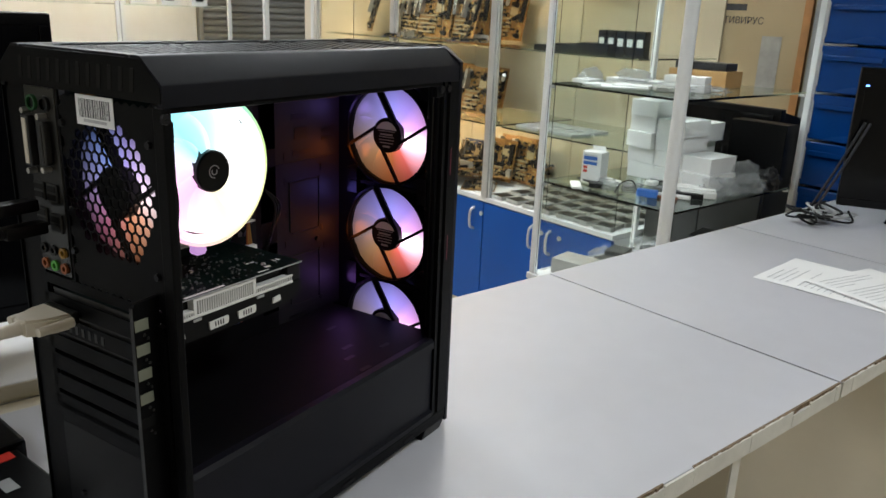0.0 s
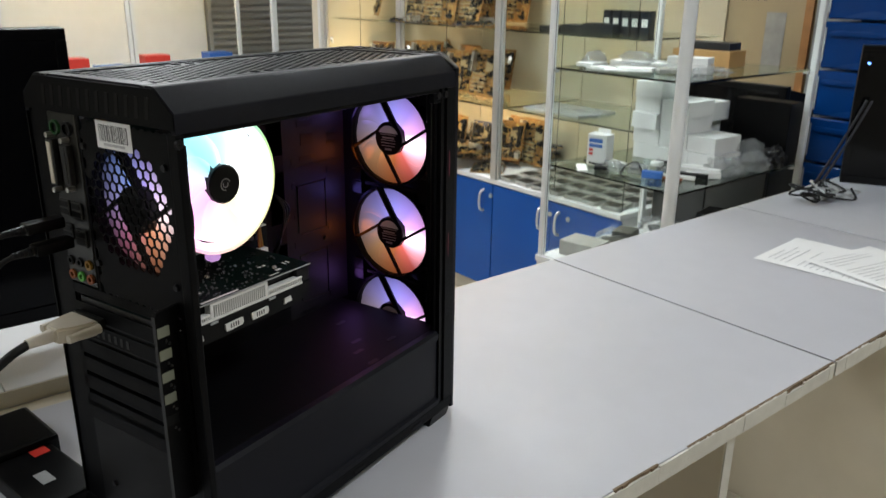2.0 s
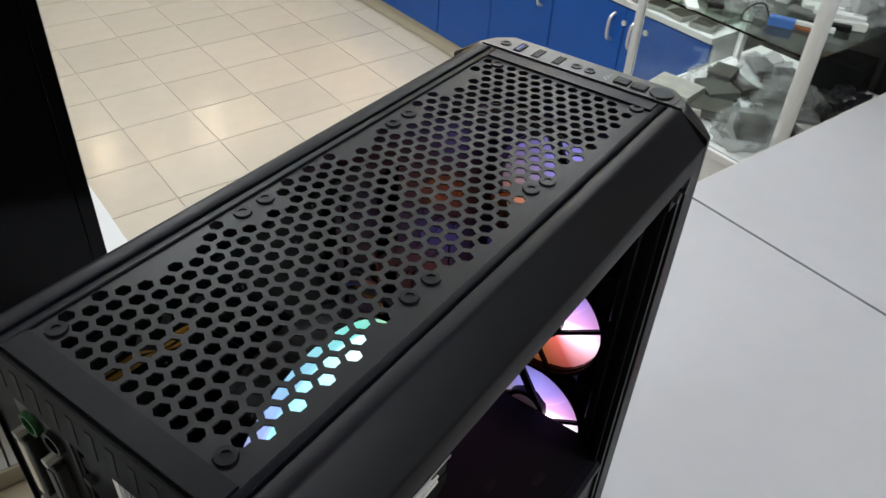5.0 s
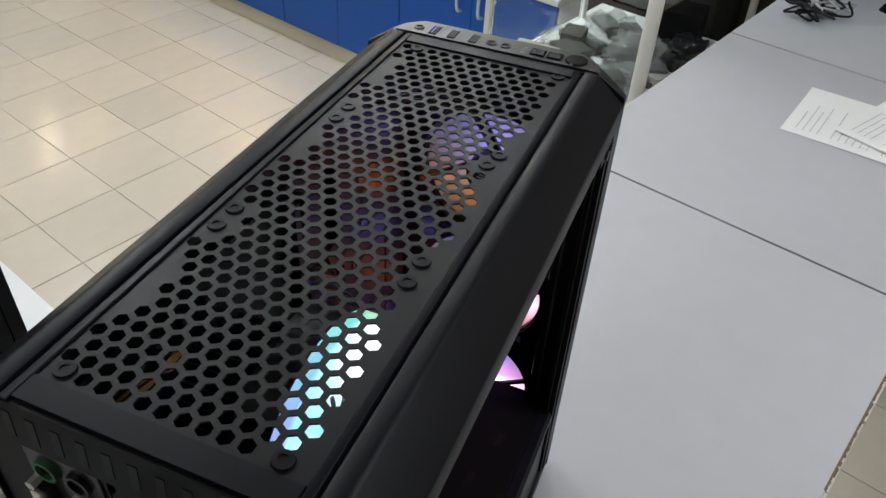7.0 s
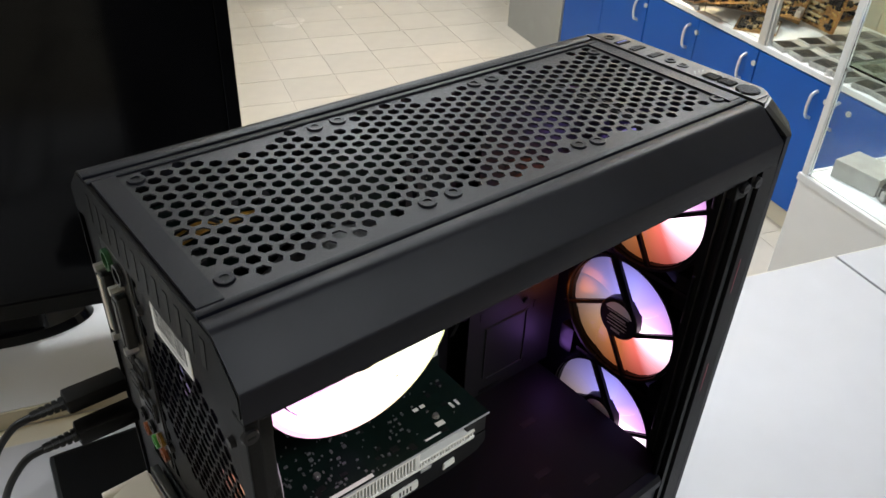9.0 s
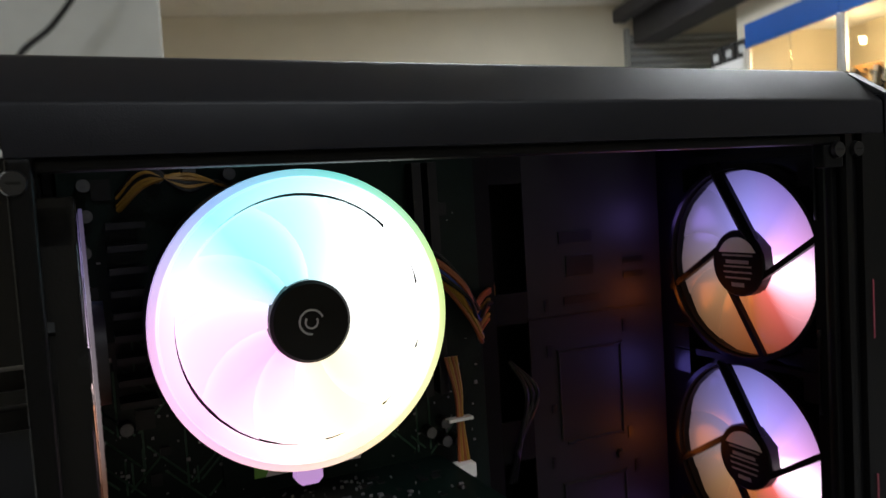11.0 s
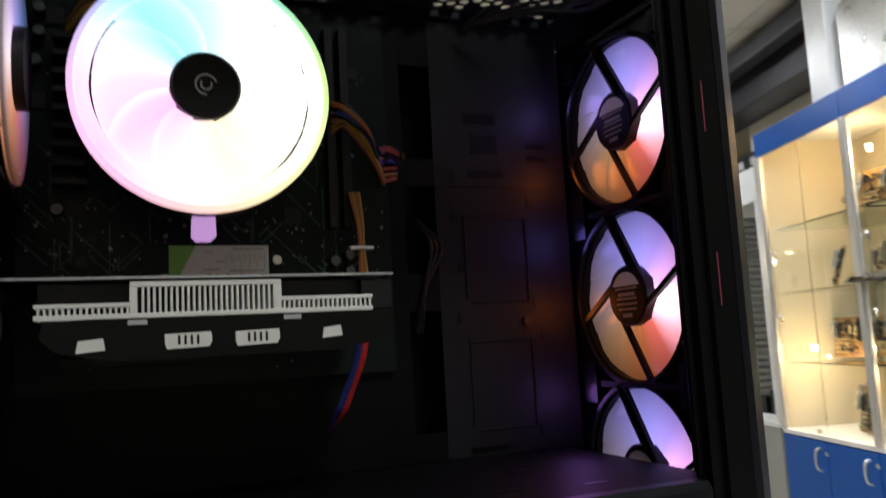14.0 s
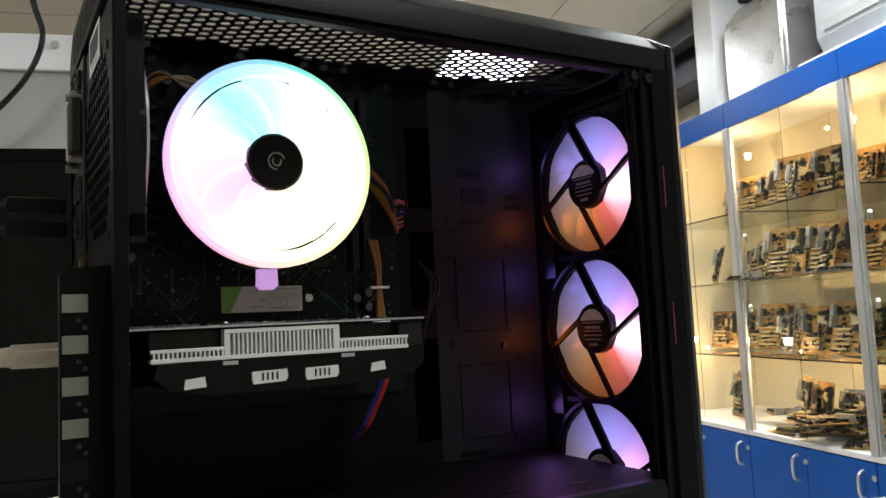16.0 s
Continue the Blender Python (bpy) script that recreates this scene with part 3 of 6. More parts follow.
def rear():
    FX, FZ, FR = -0.072, 0.356, 0.055
    bm = bmesh.new()
    prism(bm, [(-0.0012, 0.4308), (-0.0012, 0.4425), (-0.0208, 0.4605), (-0.1832, 0.4605), (-0.2028, 0.4425), (-0.2028, 0.4308)], "y", BACK - 0.0006, BACK + 0.002)
    part("rear_cap", bm, "black_paint", pc)
    bx("rear_frame", "black_paint", pc, -0.2035, -0.1725, 0.0, 0.0015, 0.03, 0.4305)
    bx("rear_frame", "black_paint", pc, -0.1315, -0.1285, -0.0004, 0.0015, 0.272, 0.4305)
    bx("rear_frame", "black_paint", pc, -0.1724, -0.0125, 0.0, 0.0015, 0.128, 0.147)
    bx("rear_frame", "black_paint", pc, -0.1724, -0.0125, 0.0, 0.0015, 0.262, 0.2715)
    bx("power_supply_back", "black_plastic", pc, -0.1724, -0.0125, 0.0, 0.002, 0.03, 0.1278)
    # honeycomb grille in front of the rear fan
    bm = bmesh.new()
    hexes(bm, lambda x, z: (x - FX) ** 2 + (z - FZ) ** 2 < FR ** 2, lambda x, z: -0.1275 < x < -0.011 and 0.27 < z < 0.4285, 0.0094, 0.0078, -0.134, -0.010, 0.268, 0.432, 0.0, 0.0012)
    bmesh.ops.transform(bm, matrix=Matrix(((1, 0, 0, 0), (0, 0, 1, 0), (0, 1, 0, 0), (0, 0, 0, 1))), verts=bm.verts)
    bmesh.ops.remove_doubles(bm, verts=bm.verts, dist=1e-5)
    part("rear_grille", bm, "black_paint", pc, "black honeycomb grille")
    # vent slits along the top edge
    for k in range(12):
        bm = bmesh.new()
        prism(bm, [(-0.174 + 0.0127 * k, 0.4365), (-0.1695 + 0.0127 * k, 0.4365), (-0.1675 + 0.0127 * k, 0.4535), (-0.172 + 0.0127 * k, 0.4535)], "y", BACK - 0.0009, BACK + 0.0004)
        part("vent_slit", bm, "hub_black", pc)
    # bar code sticker
    st = bx("sticker", "paper", pc, -0.104, -0.058, -0.0007, -0.0001, 0.4065, 0.4295, 0.0002, "white bar code sticker")
    rnd = random.Random(4)
    x = -0.100
    while x < -0.063:
        w = rnd.choice((0.0005, 0.0009, 0.0014))
        bx("bar", "dark_ink", st, x, x + w, -0.00078, -0.0006, 0.4125, 0.4265)
        x += w + rnd.choice((0.0006, 0.001))
    bx("bar", "ink", st, -0.095, -0.067, -0.00078, -0.0006, 0.409, 0.4112)
    # port plate
    io = bx("port_plate", "shield", pc, -0.1722, -0.1316, -0.0014, 0.0012, 0.2745, 0.4303, 0.0005, "shiny steel plate with the mainboard ports")
    for x, m in ((-0.161, "port_green"), (-0.1435, "screw")):
        bm = bmesh.new()
        cyl(bm, pose(x, -0.001, 0.4175, 90, 0, 0), 0.0066, 0.003, 24, 0.0064, hollow=0.72)
        part("keyboard_socket", bm, m, io, smooth=True)
        bm = bmesh.new()
        cyl(bm, pose(x, -0.001, 0.4175, 90, 0, 0), 0.0045, 0.001, 20)
        part("socket_face", bm, "hub_black", io)
    # tall screen connectors with hexagonal posts, then sockets one over another
    for x, m, z0, z1 in ((-0.1665, "cream_plastic", 0.366, 0.407), (-0.1455, "dark_steel", 0.369, 0.404)):
        port = bx("screen_port", "dark_steel", io, x - 0.0048, x + 0.0048, -0.0075, -0.0012, z0, z1, 0.0012)
        bx("port_face", m, port, x - 0.0026, x + 0.0026, -0.0082, -0.007, z0 + 0.002, z1 - 0.002, 0.0004)
        for z in (z0 - 0.004, z1 + 0.004):
            bm = bmesh.new()
            cyl(bm, pose(x, -0.0012, z, 90, 0, 0), 0.0026, 0.0075, 6)
            part("hexagonal_post", bm, "steel", port)
    for x0, x1, z0, z1, d, m in ((-0.170, -0.156, 0.338, 0.353, 0.0035, "dark_steel"), (-0.152, -0.138, 0.338, 0.353, 0.0035, "dark_steel"), (-0.170, -0.156, 0.316, 0.331, 0.0035, "dark_steel"), (-0.152, -0.136, 0.312, 0.328, 0.0035, "dark_steel")):
        port = bx("port", m, io, x0, x1, -d, -0.0012, z0, z1, 0.0008)
        for k in range(2):
            zz = z0 + (z1 - z0) * (0.12 + 0.46 * k)
            bx("port_opening", "hub_black", port, x0 + 0.0012, x1 - 0.0012, -d - 0.0004, -d + 0.0006, zz, zz + (z1 - z0) * 0.32)
    for k, m in enumerate(("orange", "green", "orange", "chip", "chip", "yellow")):
        bm = bmesh.new()
        cyl(bm, pose(-0.1665 + 0.0135 * (k % 3), -0.001, 0.2815 + 0.0135 * (k // 3), 90, 0, 0), 0.0046, 0.0025, 18, hollow=0.5)
        part("audio_socket", bm, m, io)
    # expansion slots: covers, light tabs and screws
    for k in range(6):
        z = 0.246 - 0.0195 * k
        bx("slot_cover", "black_paint", pc, -0.178, -0.053, 0.0, 0.0012, z - 0.0075, z + 0.0075, 0.0004)
        bx("slot_tab", "black_paint" if k else "slot_grey", pc, -0.046, -0.027, -0.003, 0.0008, z - 0.005, z + 0.005, 0.0006)
        bm = bmesh.new()
        cyl(bm, pose(-0.036, -0.0005, z - 0.0098, 90, 0, 0), 0.003, 0.003, 14, 0.0024)
        part("screw", bm, "screw", pc, smooth=True)
    bx("slot_frame", "black_paint", pc, -0.052, -0.0495, -0.004, 0.0012, 0.1475, 0.2615)
    bx("slot_frame", "black_paint", pc, -0.0215, -0.0128, -0.004, 0.0012, 0.1475, 0.2615)
    # side wall of the slot bay, standing out behind, with pale covers and screws between
    bm = bmesh.new()
    prism(bm, [(-0.0005, 0.100), (-0.0225, 0.104), (-0.0238, 0.108), (-0.0238, 0.280), (-0.0215, 0.2840), (-0.0005, 0.2855)], "x", -0.0245, -0.0215)
    bay = part("slot_bay_wall", bm, "black_paint", pc, "black sheet wall beside the card slots")
    bx("edge", "dark_steel", bay, -0.0246, -0.0208, -0.0243, -0.0239, 0.108, 0.281)
    for k in range(5):
        z = 0.2665 - 0.0203 * k
        bx("pale_cover", "slot_beige" if k < 4 else "black_plastic", bay, -0.0214, -0.0209, -0.0230, -0.0112, z - 0.0045, z + 0.0045, 0.0002, "pale plastic slot cover" if k < 4 else "")
        for q in range(2):
            bm = bmesh.new()
            cyl(bm, pose(-0.0214, -0.0155 + 0.003 * q, z - 0.0085 - 0.0035 * q, 0, 90, 0), 0.0012, 0.0012, 10)
            part("screw", bm, "dark_steel", bay)
    bx("video_port", "slot_grey", pc, -0.168, -0.128, -0.007, -0.0012, 0.235, 0.246, 0.001)
    for k in range(7):
        bx("vent_slit", "dark_steel", pc, -0.155 + 0.009 * k, -0.151 + 0.009 * k, -0.0004, 0.0003, 0.222, 0.230)
    for x, z in ((-0.02, 0.40), (-0.02, 0.30), (-0.125, 0.405), (-0.125, 0.30), (-0.05, 0.06), (-0.15, 0.06)):
        bm = bmesh.new()
        cyl(bm, pose(x, 0.0, z, 90, 0, 0), 0.0032, 0.0025, 14, 0.0026)
        part("screw", bm, "screw", pc, smooth=True)


rear()


def blades(parent, material, count, r0, r1, pitch, wide, lean, thick, shift):
    """Curved fan blades round z, each a part of its own."""
    n, k = 7, 5
    for b in range(count):
        bm = bmesh.new()
        grid = []
        for side in (0, 1):
            rows = []
            for i in range(n):
                f = i / (n - 1)
                r = r0 + (r1 - r0) * f
                row = []
                for j in range(k):
                    g = j / (k - 1)
                    a = 2 * math.pi * b / count + wide * (g - 0.5) + lean * f ** 1.4
                    row.append(bm.verts.new((r * math.cos(a), r * math.sin(a), shift + pitch * (g - 0.5) + (thick if side else 0) + 0.002 * math.sin(math.pi * g))))
                rows.append(row)
            grid.append(rows)
        for rows in grid:
            for i in range(n - 1):
                for j in range(k - 1):
                    bm.faces.new([rows[i][j], rows[i][j + 1], rows[i + 1][j + 1], rows[i + 1][j]])
        lo, hi = grid
        for i in range(n - 1):
            bm.faces.new([lo[i][0], lo[i + 1][0], hi[i + 1][0], hi[i][0]])
            bm.faces.new([lo[i][-1], hi[i][-1], hi[i + 1][-1], lo[i + 1][-1]])
        for j in range(k - 1):
            bm.faces.new([lo[-1][j], lo[-1][j + 1], hi[-1][j + 1], hi[-1][j]])
            bm.faces.new([lo[0][j], hi[0][j], hi[0][j + 1], lo[0][j + 1]])
        part("blade", bm, material, parent, smooth=True)


def case_fan(m, blade, labelled=True, depth=0.020, shift=-0.0105):
    """A 120 mm fan; its open face with the four struts looks along its z."""
    bm = bmesh.new()
    n = 64
    for z0, z1, r in ((-depth, -depth + 0.0035, 0.0585), (-depth + 0.0035, -0.0035, 0.0572), (-0.0035, 0.0, 0.0585)):
        cyl(bm, pose(0, 0, z0), r + 0.0022, z1 - z0, n, hollow=(r - 0.0005) / (r + 0.0022))
    for sx in (-1, 1):
        for sy in (-1, 1):
            box(bm, sx * 0.0525 - 0.0075, sx * 0.0525 + 0.0075, sy * 0.0525 - 0.0075, sy * 0.0525 + 0.0075, -depth + 0.0005, -0.0008)
    fan = part("case_fan", bm, "black_plastic", pc, "round case fan with coloured light", place=m)
    for k in range(4):
        bm = bmesh.new()
        box(bm, -0.0018 if k else -0.0042, 0.0018 if k else 0.0042, 0.0, 0.056, -0.004, -0.0008)
        a = 40 + 90 * k
        bmesh.ops.transform(bm, matrix=pose(0, 0, 0, 0, 0, a) @ pose(0.0165, 0.004, 0, 0, 0, -8), verts=bm.verts)
        part("strut", bm, "hub_black", fan)
    bm = bmesh.new()
    sweep(bm, [(0.016, 0.006, -0.0002), (0.019, 0.03, 0.0004), (0.0225, 0.056, 0.0)], 0.0012, 6)
    bmesh.ops.transform(bm, matrix=pose(0, 0, 0, 0, 0, 40), verts=bm.verts)
    part("wire", bm, "cable", fan)
    bm = bmesh.new()
    cyl(bm, pose(0, 0, shift - 0.0075), 0.0205, 0.0063 - shift, 40)
    cyl(bm, pose(0, 0, -0.0012), 0.0205, 0.0012, 40, 0.0195)
    part("motor", bm, "hub_black", fan, smooth=True)
    if labelled:
        bm = bmesh.new()
        prism(bm, [(0.016 * math.cos(a), 0.016 * math.sin(a)) for a in [radians(q) for q in range(25, 156, 10)]], "z", 0.0, 0.00025)
        part("label", bm, "white_plastic", fan, "printed pale maker's label")
        for k, (w, h) in enumerate(((0.024, 0.0012), (0.018, 0.0022), (0.022, 0.0010), (0.022, 0.0010), (0.020, 0.0010), (0.010, 0.0024))):
            y = 0.0055 - 0.0035 * k
            bx("bar", "poster_grey", fan, -w / 2, w / 2, y - h, y, 0.0, 0.0002)
    blades(fan, blade, 9, 0.0195, 0.0568, 0.0026, radians(50), radians(20), 0.0006, shift)
    bm = bmesh.new()
    cyl(bm, pose(0, 0, shift - 0.0030), 0.0570, 0.0012, 64, hollow=0.90)
    part("light_ring", bm, blade, fan, "milky glowing ring", smooth=True)
    # glowing disc added behind the blades to fill the dark gaps between them
    bm = bmesh.new()
    cyl(bm, pose(0, 0, shift - 0.0022), 0.0566, 0.0006, 64, hollow=0.35)
    part("glow_disc", bm, blade, fan, "milky glowing disc added behind the blades")
    return fan


# in front: three fans one over another, open faces to the back; behind: one


def facing(x, y, z, way):
    """A pose whose z looks along way (+1 or -1 on y) with its y upward."""
    m = Matrix(((way, 0, 0, x), (0, 0, way, y), (0, 1, 0, z), (0, 0, 0, 1)))
    if m.determinant() < 0:
        m = Matrix(((-way, 0, 0, x), (0, 0, way, y), (0, 1, 0, z), (0, 0, 0, 1)))
    return m


for z in (0.358, 0.237, 0.119):
    case_fan(facing(-0.092, 0.378, z, -1), "fan_blade")
case_fan(facing(-0.072, 0.0030, 0.356, -1), "rear_blade", False, 0.013, -0.0120)
for x0, x1, z0, z1 in ((-0.132, -0.125, 0.298, 0.414), (-0.019, -0.012, 0.298, 0.414), (-0.1245, -0.0195, 0.2955, 0.3005), (-0.1245, -0.0195, 0.4115, 0.4165)):
    bx("fan_housing", "black_plastic", pc, x0, x1, 0.003, 0.0155, z0, z1, 0.001)


# unseen point lamps added beside the fans, carrying their LED glow onto the tray
for z, c in ((0.385, (0.35, 0.22, 1.0)), (0.333, (1.0, 0.22, 0.03)), (0.283, (0.25, 0.2, 1.0)), (0.232, (1.0, 0.22, 0.03)), (0.168, (0.45, 0.2, 0.9))):
    data = bpy.data.lights.new("fan_glow_fill", "POINT")
    data.energy, data.color, data.shadow_soft_size = 0.034, c, 0.012
    lamp = new("fan_glow_fill", data)
    lamp.matrix_world = CASE_AT @ pose(-0.1480, 0.3690, z)


def tray():
    """Mainboard tray with cable openings, and the front wall that carries the fans."""
    t = bx("mainboard_tray", "inner_black", pc, -0.172, -0.1705, 0.002, 0.2515, 0.131, 0.452)
    t = bx("tray_panel", "tray_black_lit", pc, -0.172, -0.1705, 0.2755, 0.3855, 0.131, 0.452)
    zs = [0.131, 0.150, 0.235, 0.262, 0.325, 0.345, 0.415, 0.452]
    for a in range(0, 8, 2):
        bx("tray_bridge", "inner_black", pc, -0.172, -0.1705, 0.2516, 0.2754, zs[a], zs[a + 1])
    for z0, z1 in ((0.243, 0.2985), (0.152, 0.2085)):
        bm = bmesh.new()
        sweep(bm, [(-0.1702, 0.297, z0), (-0.1702, 0.297, z1), (-0.1702, 0.300, z1 + 0.003), (-0.1702, 0.344, z1 + 0.003), (-0.1702, 0.347, z1), (-0.1702, 0.347, z0), (-0.1702, 0.344, z0 - 0.003), (-0.1702, 0.301, z0 - 0.003)], 0.0009, 6, 4)
        part("pressed_rib", bm, "tray_black_lit", t)
    for y, z, w, h in ((0.301, 0.374, 0.027, 0.0075), (0.306, 0.3515, 0.022, 0.014), (0.303, 0.333, 0.029, 0.0055), (0.3525, 0.3565, 0.017, 0.0045), (0.3525, 0.3465, 0.017, 0.0045), (0.3500, 0.310, 0.0032, 0.0085),
                       (0.3510, 0.2345, 0.0032, 0.008), (0.3555, 0.210, 0.0032, 0.008), (0.3495, 0.142, 0.0032, 0.008), (0.288, 0.33, 0.003, 0.008), (0.288, 0.30, 0.004, 0.008), (0.290, 0.262, 0.003, 0.006), (0.288, 0.225, 0.003, 0.008), (0.2935, 0.1335, 0.03, 0.004)):
        bx("cutout", "hub_black", t, -0.1703, -0.1698, y, y + w, z, z + h, 0.0002)
    bx("panel_seam", "hub_black", t, -0.1704, -0.17, 0.277, 0.372, 0.3255, 0.3265)
    bm = bmesh.new()
    cyl(bm, pose(-0.1705, 0.343, 0.225, 0, 90, 0), 0.003, 0.003, 14)
    part("screw", bm, "screw", t)
    # wall behind the fans with tall slots
    for x0, x1 in ((-0.030, -0.0125),):
        bx("fan_wall", "inner_black", pc, x0, x1, 0.3700, 0.376, 0.131, 0.4525)
    for z in (0.1755, 0.2955, 0.4205):
        bx("fan_wall", "inner_black", pc, -0.1300, -0.0305, 0.378, 0.384, z, z + 0.004)
    for x in (-0.028,):
        for z in (0.16, 0.28, 0.385):
            bm = bmesh.new()
            sweep(bm, [(x, 0.370, z), (x, 0.3695, z + 0.006), (x, 0.3695, z + 0.04), (x, 0.370, z + 0.046)], 0.0012, 6)
            part("fan_rail", bm, "screw", pc, smooth=True)
    bm = bmesh.new()
    sweep(bm, [(-0.0215, 0.3692, 0.138), (-0.0215, 0.3690, 0.2), (-0.0215, 0.3690, 0.36), (-0.0215, 0.3692, 0.432)], 0.0011, 6)
    part("fan_rail", bm, "slot_grey", pc, smooth=True)


tray()


def mainboard():
    b = bx("mainboard", "pcb_dark", pc, -0.1665, -0.165, 0.008, 0.238, 0.195, 0.437, 0.0002, "dark green mainboard")
    rnd = random.Random(11)
    bm = bmesh.new()
    for k in range(34):
        y, z = rnd.uniform(0.02, 0.20), rnd.uniform(0.255, 0.33)
        for q in range(4):
            d = 0.0024 * q
            box(bm, -0.1651, -0.1647, y, y + 0.0011, z + d, z + d + rnd.uniform(0.008, 0.03), m=pose(0, y, z) @ pose(0, 0, 0, rnd.choice((0, 45, -45, 45))) @ pose(0, -y, -z))
    tagged(part("traces", bm, "trace_lit", b), kind="stuff")
    bm = bmesh.new()
    for k in range(190):
        y, z = rnd.uniform(0.012, 0.232), rnd.choice((rnd.uniform(0.256, 0.31), rnd.uniform(0.2, 0.432)))
        s = rnd.choice((0.0005, 0.0007, 0.0010))
        box(bm, -0.1651, -0.1651 + s, y, y + s * rnd.choice((1, 2)), z, z + s * rnd.choice((1, 2)))
    tagged(part("small_components", bm, "solder", b), kind="stuff")
    bm = bmesh.new()
    for k in range(26):
        y, z = rnd.uniform(0.012, 0.225), rnd.uniform(0.2, 0.425)
        box(bm, -0.1651, -0.163, y, y + rnd.uniform(0.004, 0.011), z, z + rnd.uniform(0.004, 0.011))
    tagged(part("chips", bm, "chip", b), kind="stuff")
    for k in range(2):
        bx("memory_slot", "chip", b, -0.165, -0.155, 0.193 + 0.010 * k, 0.199 + 0.010 * k, 0.292, 0.430, 0.0005)
    for k in range(9):
        bx("cooling_fin", "dull_silver" if k == 9 else "chip", b, -0.165, -0.145, 0.028, 0.046, 0.315 + 0.011 * k, 0.3182 + 0.011 * k)
    for y, z in ((0.02, 0.425), (0.02, 0.41), (0.055, 0.428), (0.07, 0.43), (0.196, 0.27), (0.206, 0.263), (0.206, 0.274), (0.214, 0.262), (0.09, 0.428), (0.018, 0.392), (0.03, 0.302)):
        bm = bmesh.new()
        cyl(bm, pose(-0.165, y, z, 0, 90, 0), 0.0035, 0.009, 16)
        c = part("capacitor", bm, "chip", b, smooth=True)
        bm = bmesh.new()
        cyl(bm, pose(-0.156, y, z, 0, 90, 0), 0.0032, 0.0004, 16)
        part("capacitor_top", bm, "cap_top", c)
    for z in (0.232, 0.212):
        bx("card_slot", "chip", b, -0.165, -0.155, 0.03, 0.12, z - 0.003, z + 0.003, 0.0005)
    # flat solid-state drive with its sticker
    ssd = bx("solid_state_drive", "pcb_dark", b, -0.1645, -0.1625, 0.076, 0.156, 0.2605, 0.2825, 0.0003)
    bx("drive_label", "green_label", ssd, -0.1625, -0.1622, 0.092, 0.115, 0.262, 0.281)
    bm = bmesh.new()
    prism(bm, [(0.098, 0.262), (0.153, 0.262), (0.153, 0.281), (0.108, 0.281)], "x", -0.1622, -0.1619)
    part("drive_label", bm, "white_plastic", ssd, "white printed drive label")
    for k in range(16):
        w = rnd.choice((0.0004, 0.0008))
        bx("bar", "ink", ssd, -0.1619, -0.1617, 0.126 + 0.0016 * k, 0.126 + 0.0016 * k + w, 0.271 if k % 3 else 0.266, 0.276)
    for y, z, w in ((0.112, 0.276, 0.006), (0.112, 0.265, 0.010), (0.12, 0.27, 0.005), (0.13, 0.278, 0.02), (0.128, 0.264, 0.022)):
        bx("bar", "ink", ssd, -0.1619, -0.1617, y, y + w, z, z + 0.0015)
    bm = bmesh.new()
    cyl(bm, pose(-0.1645, 0.1585, 0.2715, 0, 90, 0), 0.003, 0.003, 14)
    part("screw", bm, "steel", ssd)
    # bundles of sleeved wires
    for k, m in enumerate(("orange", "yellow", "cable", "orange", "blue_wire", "yellow", "orange", "orange", "cable")):
        a, q = 0.338 + 0.0022 * k, rnd.uniform(-0.003, 0.003)
        bm = bmesh.new()
        w = rnd.uniform(-0.004, 0.004)
        sweep(bm, [(-0.152 + w, 0.196, a + 0.022 + w), (-0.146 + w, 0.204, a + 0.019 + q), (-0.142 + w, 0.217 + q, a + 0.004 + w), (-0.147, 0.226 + q, a - 0.010 - q + w), (-0.158, 0.236 + w, a - 0.006 + 2 * w), (-0.18, 0.256, a - 0.004)], 0.0013, 6)
        part("power_wire", bm, m, pc, smooth=True)
    for k, m in enumerate(("orange", "yellow", "orange", "yellow")):
        bm = bmesh.new()
        q = 0.0022 * k
        sweep(bm, [(-0.150, 0.205 + q, 0.315), (-0.148, 0.209 + q * 0.6, 0.295), (-0.150, 0.211 + q * 0.4, 0.277), (-0.150, 0.210 + q, 0.248)], 0.0011, 6)
        part("power_wire", bm, m, pc, smooth=True)
    bx("plug", "white_plastic", pc, -0.152, -0.143, 0.206, 0.218, 0.243, 0.2515, 0.0008)
    bx("cable_tie", "white_plastic", pc, -0.1525, -0.146, 0.2035, 0.2195, 0.2765, 0.2785, 0.0006)
    for k, m in enumerate(("red", "red", "blue_wire", "blue_wire")):
        bm = bmesh.new()
        q = 0.0018 * k
        sweep(bm, [(-0.12, 0.205 - q, 0.222), (-0.125, 0.203 - q, 0.205), (-0.135, 0.198 - q, 0.185), (-0.142, 0.194 - q, 0.172), (-0.165, 0.19, 0.160)], 0.0012, 6)
        part("power_wire", bm, m, pc, smooth=True)
    for k, m in enumerate(("yellow", "yellow", "cable", "yellow", "cable")):
        bm = bmesh.new()
        sweep(bm, [(-0.16, 0.035, 0.412 + 0.002 * k), (-0.148, 0.048, 0.424 + 0.002 * k), (-0.146, 0.066, 0.428 - 0.002 * k), (-0.15, 0.08, 0.424), (-0.162, 0.09, 0.422)], 0.0014, 6)
        part("power_wire", bm, m, pc, smooth=True)
    for k in range(4):
        bm = bmesh.new()
        sweep(bm, [(-0.16, 0.30, 0.445), (-0.13, 0.31 + 0.01 * k, 0.447), (-0.08, 0.335 + 0.006 * k, 0.442 - 0.004 * k), (-0.05, 0.36, 0.43), (-0.02, 0.362, 0.436)], 0.0012, 6)
        part("fan_wire", bm, "cable", pc, smooth=True)
